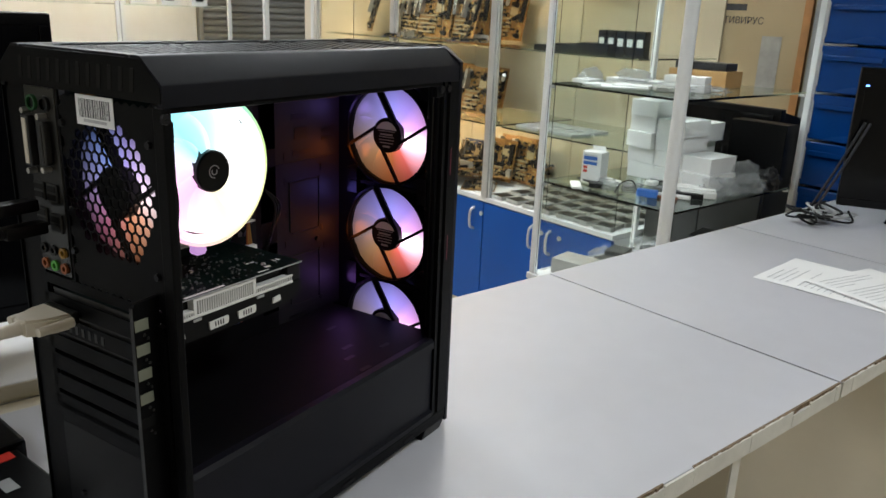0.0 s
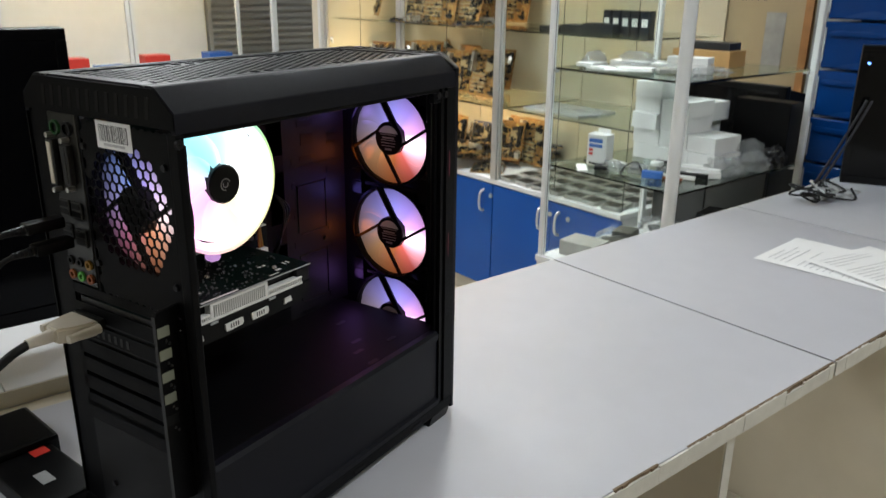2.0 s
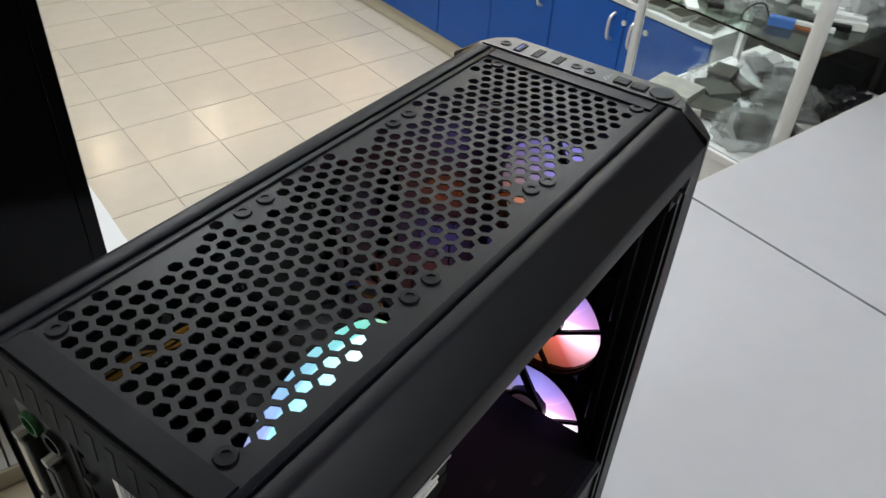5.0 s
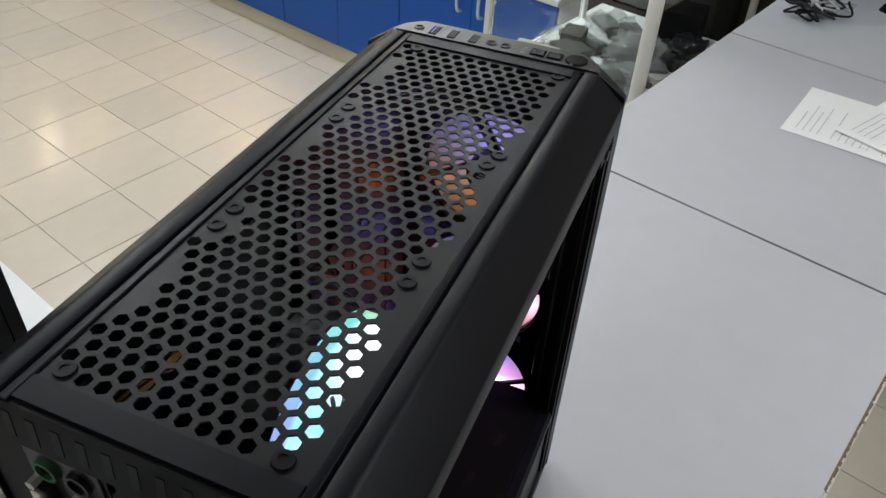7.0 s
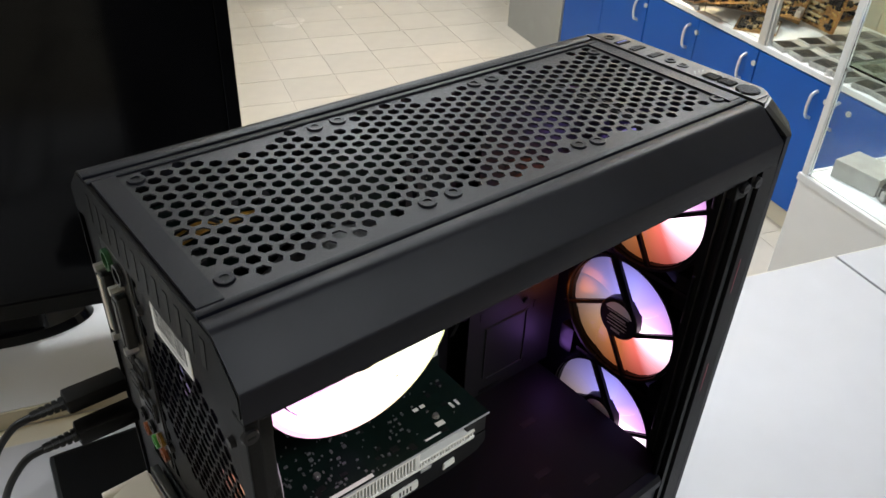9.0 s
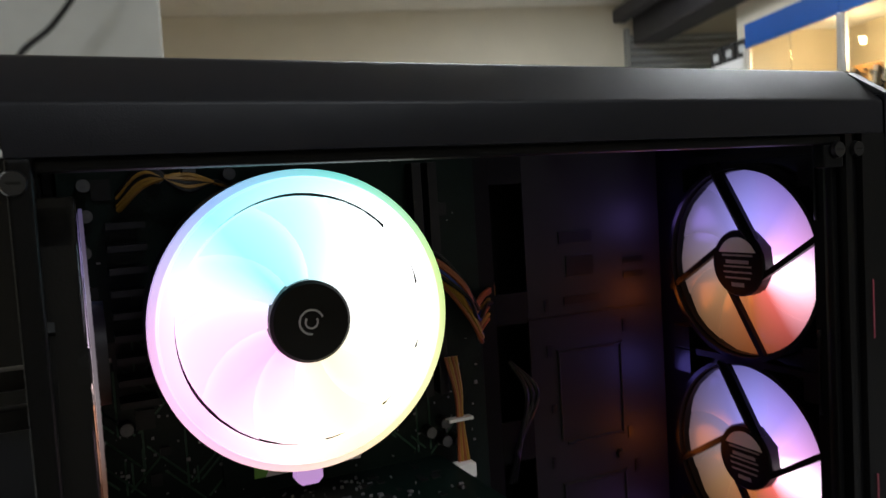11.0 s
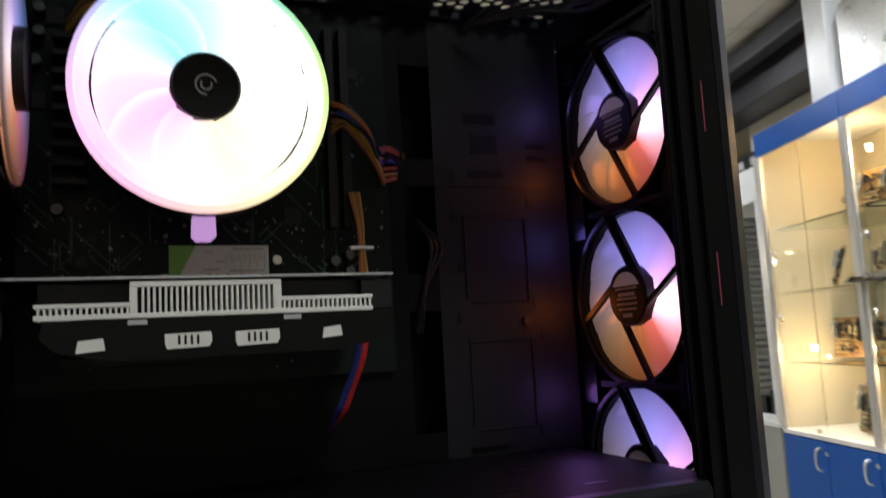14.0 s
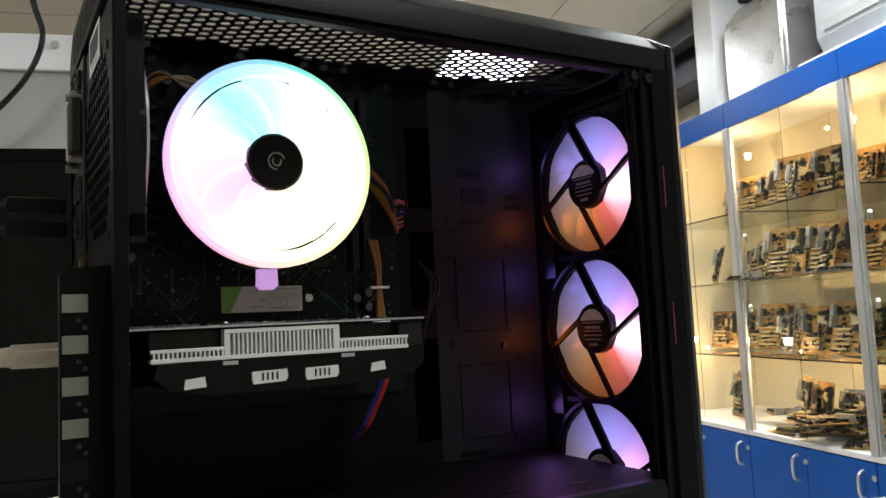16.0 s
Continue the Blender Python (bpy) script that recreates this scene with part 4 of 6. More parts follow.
    for k in range(3):
        bm = bmesh.new()
        sweep(bm, [(-0.175, 0.262, 0.30), (-0.165, 0.268 + 0.004 * k, 0.28), (-0.166, 0.262, 0.25), (-0.176, 0.262 - 0.002 * k, 0.22)], 0.0016, 6)
        part("fan_wire", bm, "cable", pc, smooth=True)


mainboard()


def cooler():
    Y, Z = 0.107, 0.357
    at = Matrix(((0, 0, 1, -0.078), (1, 0, 0, Y), (0, 1, 0, Z), (0, 0, 0, 1)))
    bm = bmesh.new()
    cyl(bm, pose(0, 0, -0.084), 0.0205, 0.052, 28)
    c = part("processor_cooler", bm, "chip", pc, "round processor cooler with a white glowing fan", place=at)
    for k in range(28):
        bm = bmesh.new()
        box(bm, 0.0207, 0.045, -0.0005, 0.0005, -0.082, -0.034, m=pose(0, 0, 0, 0, 0, 360 * k / 28))
        part("cooling_fin", bm, "chip", c)
    bm = bmesh.new()
    cyl(bm, pose(0, 0, -0.033), 0.0685, 0.003, 72, hollow=0.3)
    cyl(bm, pose(0, 0, -0.030), 0.0683, 0.0185, 72, hollow=0.95)
    part("back_plate", bm, "black_plastic", c)
    bm = bmesh.new()
    cyl(bm, pose(0, 0, -0.011), 0.0685, 0.007, 96, hollow=0.955)
    part("rim", bm, "cpu_rim", c, "coloured glowing rim", smooth=True)
    bm = bmesh.new()
    cyl(bm, pose(0, 0, -0.010), 0.0672, 0.008, 96, 0.0672, hollow=0.863)
    bmesh.ops.bevel(bm, geom=[e for e in bm.edges if all(v.co.z > -0.003 for v in e.verts) and all(v.co.length > 0.06 for v in e.verts)], offset=0.003, segments=3, affect="EDGES")
    part("light_ring", bm, "cpu_ring", c, "white glowing ring", smooth=True)
    # added glowing disc, closes the dark gaps between the cooler's blades
    bm = bmesh.new()
    cyl(bm, pose(0, 0, -0.0128), 0.0567, 0.0008, 72, hollow=0.32)
    part("glow_disc", bm, "cpu_blade", c, "milky glowing disc added behind the blades")
    blades(c, "cpu_blade", 11, 0.0185, 0.0565, 0.0065, radians(40), radians(26), 0.0009, -0.008)
    bm = bmesh.new()
    cyl(bm, pose(0, 0, -0.016), 0.0186, 0.0155, 48)
    cyl(bm, pose(0, 0, -0.0005), 0.0186, 0.0015, 48, 0.0172)
    hub = part("hub", bm, "hub_black", c, smooth=True)
    for r, k in ((0.0055, 0), (0.0028, 1)):
        bm = bmesh.new()
        n = 14
        pts = [(r * math.cos(a), r * math.sin(a), 0.0012) for a in [radians(20 + 250 * i / n + 120 * k) for i in range(n + 1)]]
        sweep(bm, pts, 0.0005, 6, 2)
        part("emblem", bm, "dull_silver", hub)
    bm = bmesh.new()
    prism(bm, [(-0.006, -0.066), (0.006, -0.066), (0.0065, -0.079), (0.004, -0.0815), (-0.004, -0.0815), (-0.0065, -0.079)], "z", -0.03, -0.022)
    part("clip", bm, "lit_clip", c, "clear clip with its own glow standing for the ring's light")


cooler()


def graphics_card():
    rnd = random.Random(5)
    g = bx("graphics_card", "pcb_dark", pc, -0.165, -0.066, 0.006, 0.204, 0.2515, 0.2530, 0.0002, "graphics card with a white and black cooler")
    bx("board_edge", "dull_silver", g, -0.066, -0.0652, 0.006, 0.204, 0.2517, 0.2528)
    bm = bmesh.new()
    for k in range(260):
        x, y = rnd.uniform(-0.155, -0.07), rnd.uniform(0.015, 0.15) if k % 4 else rnd.uniform(0.015, 0.198)
        s = rnd.choice((0.0006, 0.0009, 0.0013))
        box(bm, x, x + s * rnd.choice((1, 1, 2)), y, y + s * rnd.choice((1, 2)), 0.2529, 0.2529 + rnd.uniform(0.0006, 0.0018))
    tagged(part("small_components", bm, "solder", g), kind="stuff")
    bm = bmesh.new()
    for k in range(45):
        x, y = rnd.uniform(-0.155, -0.072), rnd.uniform(0.015, 0.19)
        box(bm, x, x + rnd.uniform(0.002, 0.006), y, y + rnd.uniform(0.002, 0.006), 0.2529, 0.2537)
    tagged(part("chips", bm, "chip", g), kind="stuff")
    for x, y in ((-0.09, 0.075), (-0.12, 0.11), (-0.085, 0.17), (-0.135, 0.06)):
        bm = bmesh.new()
        cyl(bm, pose(x, y, 0.2529), 0.0028, 0.0022, 16, 0.002)
        part("screw", bm, "steel", g, smooth=True)
    for k, (x, y, w, h) in enumerate(((-0.08, 0.165, 0.004, 0.007), (-0.072, 0.15, 0.0015, 0.02), (-0.10, 0.16, 0.003, 0.004), (-0.10, 0.166, 0.003, 0.004), (-0.0705, 0.06, 0.003, 0.045), (-0.09, 0.185, 0.006, 0.002), (-0.09, 0.19, 0.006, 0.002))):
        bx("marking", "white_plastic", g, x, x + w, y, y + h, 0.2529, 0.2532)
    # white comb of the cooler at the open edge
    bx("cooler_comb", "white_plastic", g, -0.0745, -0.0665, 0.026, 0.192, 0.2325, 0.2350, 0.0004, "white slotted heat sink edge")
    bx("cooler_comb", "white_plastic", g, -0.0745, -0.0665, 0.068, 0.142, 0.2478, 0.2505, 0.0004)
    bx("cooler_comb", "white_plastic", g, -0.0745, -0.0665, 0.026, 0.068, 0.2382, 0.2402, 0.0004)
    bx("cooler_comb", "white_plastic", g, -0.0745, -0.0665, 0.142, 0.192, 0.2392, 0.2412, 0.0004)
    for y in (0.068, 0.1385):
        bx("cooler_comb", "white_plastic", g, -0.0745, -0.0665, y, y + 0.0035, 0.2351, 0.2477)
    bx("heat_sink", "chip", g, -0.155, -0.0755, 0.027, 0.19, 0.2345, 0.2503)
    for k in range(25):
        y = 0.0735 + 0.00268 * k
        bx("fin", "white_plastic", g, -0.0745, -0.0668, y, y + 0.0011, 0.2351, 0.2477)
    for k in range(16):
        bx("fin", "white_plastic", g, -0.0745, -0.0668, 0.0275 + 0.0026 * k, 0.0286 + 0.0026 * k, 0.2351 - (0.003 if k < 6 else 0), 0.2381)
    for k in range(19):
        bx("fin", "white_plastic", g, -0.0745, -0.0668, 0.1430 + 0.0026 * k, 0.1441 + 0.0026 * k, 0.2351, 0.2391)
    bm = bmesh.new()
    prism(bm, [(0.03, 0.2322), (0.2035, 0.2330), (0.2035, 0.222), (0.196, 0.216), (0.17, 0.212), (0.06, 0.212), (0.036, 0.217), (0.028, 0.224)], "x", -0.156, -0.0672)
    part("shroud", bm, "black_plastic", g)
    for y, w, z, h in ((0.044, 0.013, 0.2165, 0.0068), (0.163, 0.011, 0.2185, 0.0065)):
        bm = bmesh.new()
        prism(bm, [(y, z), (y + w, z + 0.001), (y + w - 0.001, z + h), (y + 0.001, z + h - 0.001)], "x", -0.0675, -0.0658)
        part("tab", bm, "white_plastic", g)
    for y in (0.084, 0.118):
        bm = bmesh.new()
        prism(bm, [(y + 0.001, 0.2165), (y + 0.021, 0.2172), (y + 0.0225, 0.220), (y + 0.022, 0.2245), (y, 0.2240), (y, 0.219)], "x", -0.0675, -0.0655)
        tb = part("tab", bm, "white_plastic", g)
        for k in range(4):
            bx("tab_slot", "hub_black", tb, -0.0657, -0.0653, y + 0.006 + 0.003 * k, y + 0.0072 + 0.003 * k, 0.2185, 0.2232)
    for y in (0.067, 0.143):
        bx("tab", "dull_silver", g, -0.0675, -0.0662, y, y + 0.009, 0.2292, 0.2315)
    bx("power_socket", "chip", g, -0.083, -0.068, 0.186, 0.2035, 0.2335, 0.2495, 0.0005)
    bx("bracket", "dark_steel", g, -0.168, -0.05, 0.0025, 0.0035, 0.205, 0.258)
    bx("bracket_tab", "dark_steel", g, -0.072, -0.066, 0.009, 0.013, 0.226, 0.238)


graphics_card()


# ---- counter ----
CX0, CX1 = -0.462, 0.127


def counter():
    rnd = random.Random(8)
    for k, (y0, y1) in enumerate(((-0.75, 0.9282), (0.9328, 1.616), (1.623, 2.42))):
        t = thing("shop_counter", pose(0, 0, 0), "grey laminate shop counter with a chipped pale edge band", "counter", "counters in a row")
        bm = bmesh.new()
        box(bm, CX0, CX1 - 0.004, y0, y1, COUNTER - 0.026, COUNTER, 0.0012)
        part("worktop", bm, "laminate", t, "grey speckled laminate top")
        # edge band with broken places
        y = y0 + 0.001
        while y < y1 - 0.01:
            step = min(rnd.uniform(0.02, 0.12), y1 - 0.001 - y)
            low = rnd.choice((0, 0, 0.001, 0.003, 0.006))
            bm = bmesh.new()
            box(bm, CX1 - 0.0038, CX1 - rnd.uniform(0, 0.0012), y, y + step - 0.0004, COUNTER - 0.026, COUNTER - 0.0006 - low)
            part("edge_band", bm, "edge_band", t)
            if low > 0.002 or rnd.random() < 0.5:
                bm = bmesh.new()
                q = y
                while q < y + step:
                    w = rnd.uniform(0.003, 0.009)
                    box(bm, CX1 - 0.006, CX1 - 0.0030 + rnd.uniform(-0.001, 0.0012), q, min(q + w, y + step), COUNTER - rnd.uniform(0.004, 0.010), COUNTER + 0.0003)
                    q += w
                part("bare_chipboard", bm, "chipboard", t)
            y += step
        bx("edge_band", "edge_band", t, CX0 - 0.0015, CX0 - 0.0001, y0, y1, COUNTER - 0.026, COUNTER - 0.0005)
        for y in ((-0.70, 0.655), (), (1.735, 2.38))[k]:
            bx("leg_panel", "beige_board", t, CX0 + 0.03, CX1 - 0.012, y, y + 0.022, 0.0, COUNTER - 0.0265, 0.0008)
            bx("leg_strip", "edge_band", t, CX1 - 0.0118, CX1 - 0.0095, y + 0.001, y + 0.021, 0.0, COUNTER - 0.0268)
        if k == 1:
            for x in (CX0 + 0.04, CX1 - 0.12):
                bx("support_rail", "beige_board", t, x, x + 0.03, 0.6775, 1.7345, COUNTER - 0.056, COUNTER - 0.0265)


counter()


def side_table():
    t = thing("side_table", pose(0, 0, 0), "white topped side table with a beige edge beside the counter", "table")
    for y0, y1 in ((-1.6, -0.085), (-0.083, 0.14)):
        bx("tabletop", "white_board", t, -1.12, CX0 - 0.033, y0, y1, COUNTER, COUNTER + 0.022, 0.001)
    bx("edge_band", "beige_board", t, CX0 - 0.0325, CX0 - 0.030, -1.6, 0.14, COUNTER - 0.001, COUNTER + 0.021)
    bx("joint_strip", "beige_board", t, CX0 - 0.0295, CX0 - 0.002, -1.6, 0.14, COUNTER - 0.02, COUNTER - 0.002, 0.001)
    bx("side_panel", "white_board", t, -1.1, CX0 - 0.04, 0.12, 0.136, 0.0, COUNTER - 0.0002)
    bx("front_panel", "white_board", t, CX0 - 0.05, CX0 - 0.034, -1.6, 0.1195, 0.0, COUNTER - 0.0002)
    bx("back_panel", "white_board", t, -1.1, -1.084, -1.6, 0.1195, 0.0, COUNTER - 0.0002)


side_table()


def monitor(name, m, w, h, label, led_at=None):
    """A flat screen; its glass looks along local +x, the foot stands at z 0."""
    t = thing(name, m, label, "monitor")
    z0 = 0.045
    bm = bmesh.new()
    box(bm, -0.03, 0.0, -w / 2, w / 2, z0, z0 + h, 0.004)
    part("housing", bm, "black_plastic", t)
    bx("screen", "gloss_black", t, 0.0002, 0.0016, -w / 2 + 0.016, w / 2 - 0.016, z0 + 0.022, z0 + h - 0.016)
    for c in ((-w / 2 + 0.001, w / 2 - 0.001, z0 + 0.001, z0 + 0.0215), (-w / 2 + 0.001, w / 2 - 0.001, z0 + h - 0.0155, z0 + h - 0.001), (-w / 2 + 0.001, -w / 2 + 0.0155, z0 + 0.022, z0 + h - 0.016), (w / 2 - 0.0155, w / 2 - 0.001, z0 + 0.022, z0 + h - 0.016)):
        bx("bezel", "gloss_black", t, 0.0002, 0.004, *c, 0.0008)
    bx("neck", "black_plastic", t, -0.045, -0.015, -0.04, 0.04, 0.012, z0 + 0.05, 0.004)
    bm = bmesh.new()
    cyl(bm, pose(-0.05, 0, 0) @ Matrix.Diagonal((0.6, 1.25, 1, 1)), 0.075, 0.012, 40, 0.07)
    part("foot", bm, "gloss_black", t, smooth=True)
    if led_at:
        bx("power_light", "power_led", t, 0.003, 0.005, led_at[0] - 0.004, led_at[0] + 0.004, led_at[1] - 0.002, led_at[1] + 0.002)
    return t


monitor("wide_screen", pose(-0.60, -0.222, COUNTER + 0.022), 0.60, 0.41, "large switched-off black monitor on the white side table")
monitor("monitor", pose(-0.15, 2.02, COUNTER, 0, 0, -62), 0.44, 0.36, "black monitor with a small blue light on the counter", (-0.20, 0.36))


def cables():
    t = thing("video_cable", CASE_AT, "black monitor cable with a cream plug in the computer's back", "cable")
    bm = bmesh.new()
    prism(bm, [(-0.166, -0.0085), (-0.126, -0.0085), (-0.127, -0.022), (-0.132, -0.034), (-0.138, -0.043), (-0.154, -0.043), (-0.160, -0.034), (-0.165, -0.022)], "z", 0.2325, 0.247)
    bmesh.ops.bevel(bm, geom=list(bm.edges), offset=0.002, segments=2, affect="EDGES")
    part("plug", bm, "cream_plastic", t, "cream plastic video plug", smooth=True)
    for x in (-0.1665, -0.1255):
        bm = bmesh.new()
        cyl(bm, pose(x, -0.009, 0.2395, 90, 0, 0), 0.0045, 0.030, 16, 0.0038)
        part("thumb_screw", bm, "cream_plastic", t, smooth=True)
    bm = bmesh.new()
    cyl(bm, pose(-0.146, -0.041, 0.2395, 90, 0, 0), 0.0062, 0.024, 16, 0.0045)
    part("strain_relief", bm, "cream_plastic", t, smooth=True)
    bm = bmesh.new()
    sweep(bm, [(-0.146, -0.062, 0.2395), (-0.149, -0.085, 0.230), (-0.165, -0.13, 0.19), (-0.19, -0.17, 0.11), (-0.23, -0.19, 0.02), (-0.3, -0.22, 0.005), (-0.36, -0.32, 0.005)], 0.004, 10)
    part("lead", bm, "cable", t, smooth=True)
    for k, (x, z) in enumerate(((-0.160, 0.335), (-0.150, 0.318))):
        t = thing("usb_cable", CASE_AT, "black cable plugged into the computer's back", "cable", "cables at the back of the computer")
        bm = bmesh.new()
        box(bm, x - 0.0068, x + 0.0068, -0.044, -0.0095, z - 0.005, z + 0.0055, 0.0025)
        part("plug", bm, "black_plastic", t, smooth=True)
        bm = bmesh.new()
        for q in range(5):
            cyl(bm, pose(x, -0.044 - 0.0035 * q, z, 90, 0, 0), 0.0042 - 0.0003 * q, 0.0024, 12)
        cyl(bm, pose(x, -0.044, z, 90, 0, 0), 0.0028, 0.018, 12)
        part("strain_relief", bm, "cable", t)
        bm = bmesh.new()
        sweep(bm, [(x, -0.060, z), (x - 0.004, -0.074, z - 0.008), (x - 0.016, -0.090, z - 0.045), (x - 0.030 - 0.012 * k, -0.104, z - 0.13), (x - 0.050 - 0.02 * k, -0.118, z - 0.24), (x - 0.08, -0.15, 0.006), (x - 0.12, -0.22, 0.006)], 0.0022, 10)
        part("lead", bm, "cable", t, smooth=True)
    t = thing("loose_cable", CASE_AT, "coiled thin black cable lying behind the computer", "cable")
    bm = bmesh.new()
    sweep(bm, [(-0.17, -0.08, 0.004), (-0.13, -0.07, 0.006), (-0.10, -0.09, 0.004), (-0.12, -0.14, 0.004), (-0.18, -0.15, 0.008), (-0.21, -0.11, 0.004), (-0.16, -0.06, 0.010), (-0.09, -0.06, 0.005), (-0.05, -0.03, 0.004)], 0.0025, 8)
    part("lead", bm, "cable", t, smooth=True)


cables()


def desk_clutter():
    t = thing("power_adapter", CASE_AT @ pose(-0.385, 0.0, 0, 0, 0, -8), "flat black power adapter lying beside the computer", "adapter")
    bm = bmesh.new()
    box(bm, -0.048, 0.048, -0.052, 0.052, 0, 0.030, 0.005)
    part("body", bm, "black_plastic", t)
    t = thing("hard_disk_dock", CASE_AT @ pose(-0.280, -0.005, 0, 0, 0, -5), "small black gadget with a red and pale label", "gadget")
    bm = bmesh.new()
    box(bm, -0.06, 0.06, -0.035, 0.035, 0, 0.022, 0.003)
    part("body", bm, "black_plastic", t)
    bx("label", "dull_silver", t, -0.005, 0.02, -0.01, 0.004, 0.0222, 0.0226)
    bx("label", "red", t, -0.055, -0.038, 0.008, 0.026, 0.0222, 0.0228, label="red label")
    # printed sheets
    rnd = random.Random(3)
    for k, (x, y, r) in enumerate(((-0.072, 1.388, 94), (0.03, 1.41, 78))):
        t = thing("paper_sheet", pose(x, y, COUNTER + 0.0006 + 0.0028 * k, 0, 0, r), "white printed sheet of paper lying on the counter", "paper", "papers on the counter")
        bm = bmesh.new()
        n = 10
        g = [[bm.verts.new((-0.105 + 0.21 * i / n, -0.1485 + 0.297 * j / n, 0.001 * max(0, (i / n - 0.75)) * (j / n) * 4 + 0.001 * math.sin(3 * j / n))) for j in range(n + 1)] for i in range(n + 1)]
        for i in range(n):
            for j in range(n):
                bm.faces.new([g[i][j], g[i + 1][j], g[i + 1][j + 1], g[i][j + 1]])
        part("sheet", bm, "paper", t, smooth=True)
        for q in range(20):
            y0 = 0.125 - 0.0125 * q
            if q in (4, 11):
                continue
            bx("bar", "ink", t, -0.085, -0.085 + rnd.uniform(0.05, 0.17), y0, y0 + 0.0016, 0.0023, 0.0026)


desk_clutter()


# ---- blue glass cabinets along the north wall ----
AY = 2.13
POSTS = (-3.40, -2.675, -1.95, -1.225)


def cabinet_row():
    for k in range(3):
        x0, x1 = POSTS[k], POSTS[k + 1]
        t = thing("display_cabinet", pose(0, 0, 0), "glass display cabinet with blue doors and warm lit shelves", "cabinet", "blue glass cabinets")
        bx("plinth", "beige_board", t, x0, x1, AY + 0.03, NORTH - 0.02, 0.0, 0.085)
        bx("body", "white_board", t, x0, x1, AY + 0.02, NORTH - 0.015, 0.0855, 0.59)
        bx("shelf_board", "white_board", t, x0, x1, AY, NORTH - 0.015, 0.592, 0.612, 0.001)
        mid = (x0 + x1) / 2
        for a, b, hx in ((x0 + 0.003, mid - 0.0015, mid - 0.05), (mid + 0.0015, x1 - 0.003, mid + 0.05 if k == 2 else x1 - 0.06)):
            d = bx("door", "blue_door", t, a, b, AY, AY + 0.018, 0.09, 0.586, 0.001, "blue laminate door")
            bm = bmesh.new()
            sweep(bm, [(hx, AY, 0.555), (hx, AY - 0.022, 0.543), (hx, AY - 0.028, 0.505), (hx, AY - 0.022, 0.467), (hx, AY, 0.455)], 0.006, 10)
            part("handle", bm, "alu", d, "curved metal handle", smooth=True)
            bm = bmesh.new()
            cyl(bm, pose(hx + 0.05, AY, 0.535, 90, 0, 0), 0.01, 0.006, 20)
            part("lock", bm, "alu", d)
        bx("back_panel", "showcase_back", t, x0 + 0.002, x1 - 0.002, NORTH - 0.03, NORTH - 0.016, 0.6125, 2.07)
        if k == 0:
            bx("side_panel", "showcase_back", t, x0 - 0.014, x0, AY + 0.035, NORTH - 0.031, 0.6125, 2.039)
        bx("top_board", "white_board", t, x0, x1, AY + 0.02, NORTH - 0.015, 2.04, 2.07)
        bx("header", "blue_door", t, x0 + 0.002, x1 - 0.002, AY - 0.002, AY + 0.016, 1.955, 2.07, 0.001, "blue band over the glass")
        for z in (0.93, 1.265, 1.58):
            clear(bx("glass_shelf", "glass_edge", t, x0 + 0.03, x1 - 0.006, AY + 0.05, NORTH - 0.035, z - 0.006, z))
        clear(bx("glass_door", "glass", t, x0 + 0.035, mid - 0.001, AY + 0.012, AY + 0.016, 0.62, 1.953))
        clear(bx("glass_door", "glass", t, mid + 0.001, x1 - 0.006, AY + 0.012, AY + 0.016, 0.62, 1.953))
        bx("post", "alu", t, x0 - 0.017, x0 + 0.017, AY - 0.004, AY + 0.03, 0.6125, 1.954, 0.002)
        bx("post", "alu", t, x0 + 0.0195, x0 + 0.029, AY + 0.002, AY + 0.022, 0.6125, 1.954, 0.002)
        bm = bmesh.new()
        cyl(bm, pose(mid - 0.02, AY - 0.012, 0.625), 0.014, 0.006, 20)
        cyl(bm, pose(mid - 0.02, AY - 0.012, 0.631), 0.011, 0.012, 20, 0.009)
        part("glass_lock", bm, "alu", t, smooth=True)
        for j, z in enumerate((1.90, 0.98) if k < 2 else (1.9,)):
            lx = x0 + (0.18 if j else 0.33)
            bm = bmesh.new()
            cyl(bm, pose(lx, NORTH - 0.20 if j == 0 else AY + 0.1, z), 0.012, 0.03, 16, 0.016)
            part("spotlight", bm, "warm_bulb", t, "small warm spotlight")
        for z in (1.44, 1.13):
            bm = bmesh.new()
            cyl(bm, pose(x0 + 0.035, AY + 0.04, z, 60, 20, 40), 0.008, 0.05, 14)
            part("shelf_clamp", bm, "alu", t, smooth=True)


cabinet_row()
for x, z, e in ((-3.07, 1.88, 4.0), (-2.35, 1.88, 6.5), (-1.62, 1.88, 0.4), (-3.22, 0.95, 2.6), (-2.50, 0.95, 8.0)):
    data = bpy.data.lights.new("spot_lamp", "POINT")
    data.energy, data.color, data.shadow_soft_size = e, (1.0, 0.68, 0.34), 0.008
    new("spot_lamp", data).location = (x, 2.40 if z > 1.5 else 2.30, z)


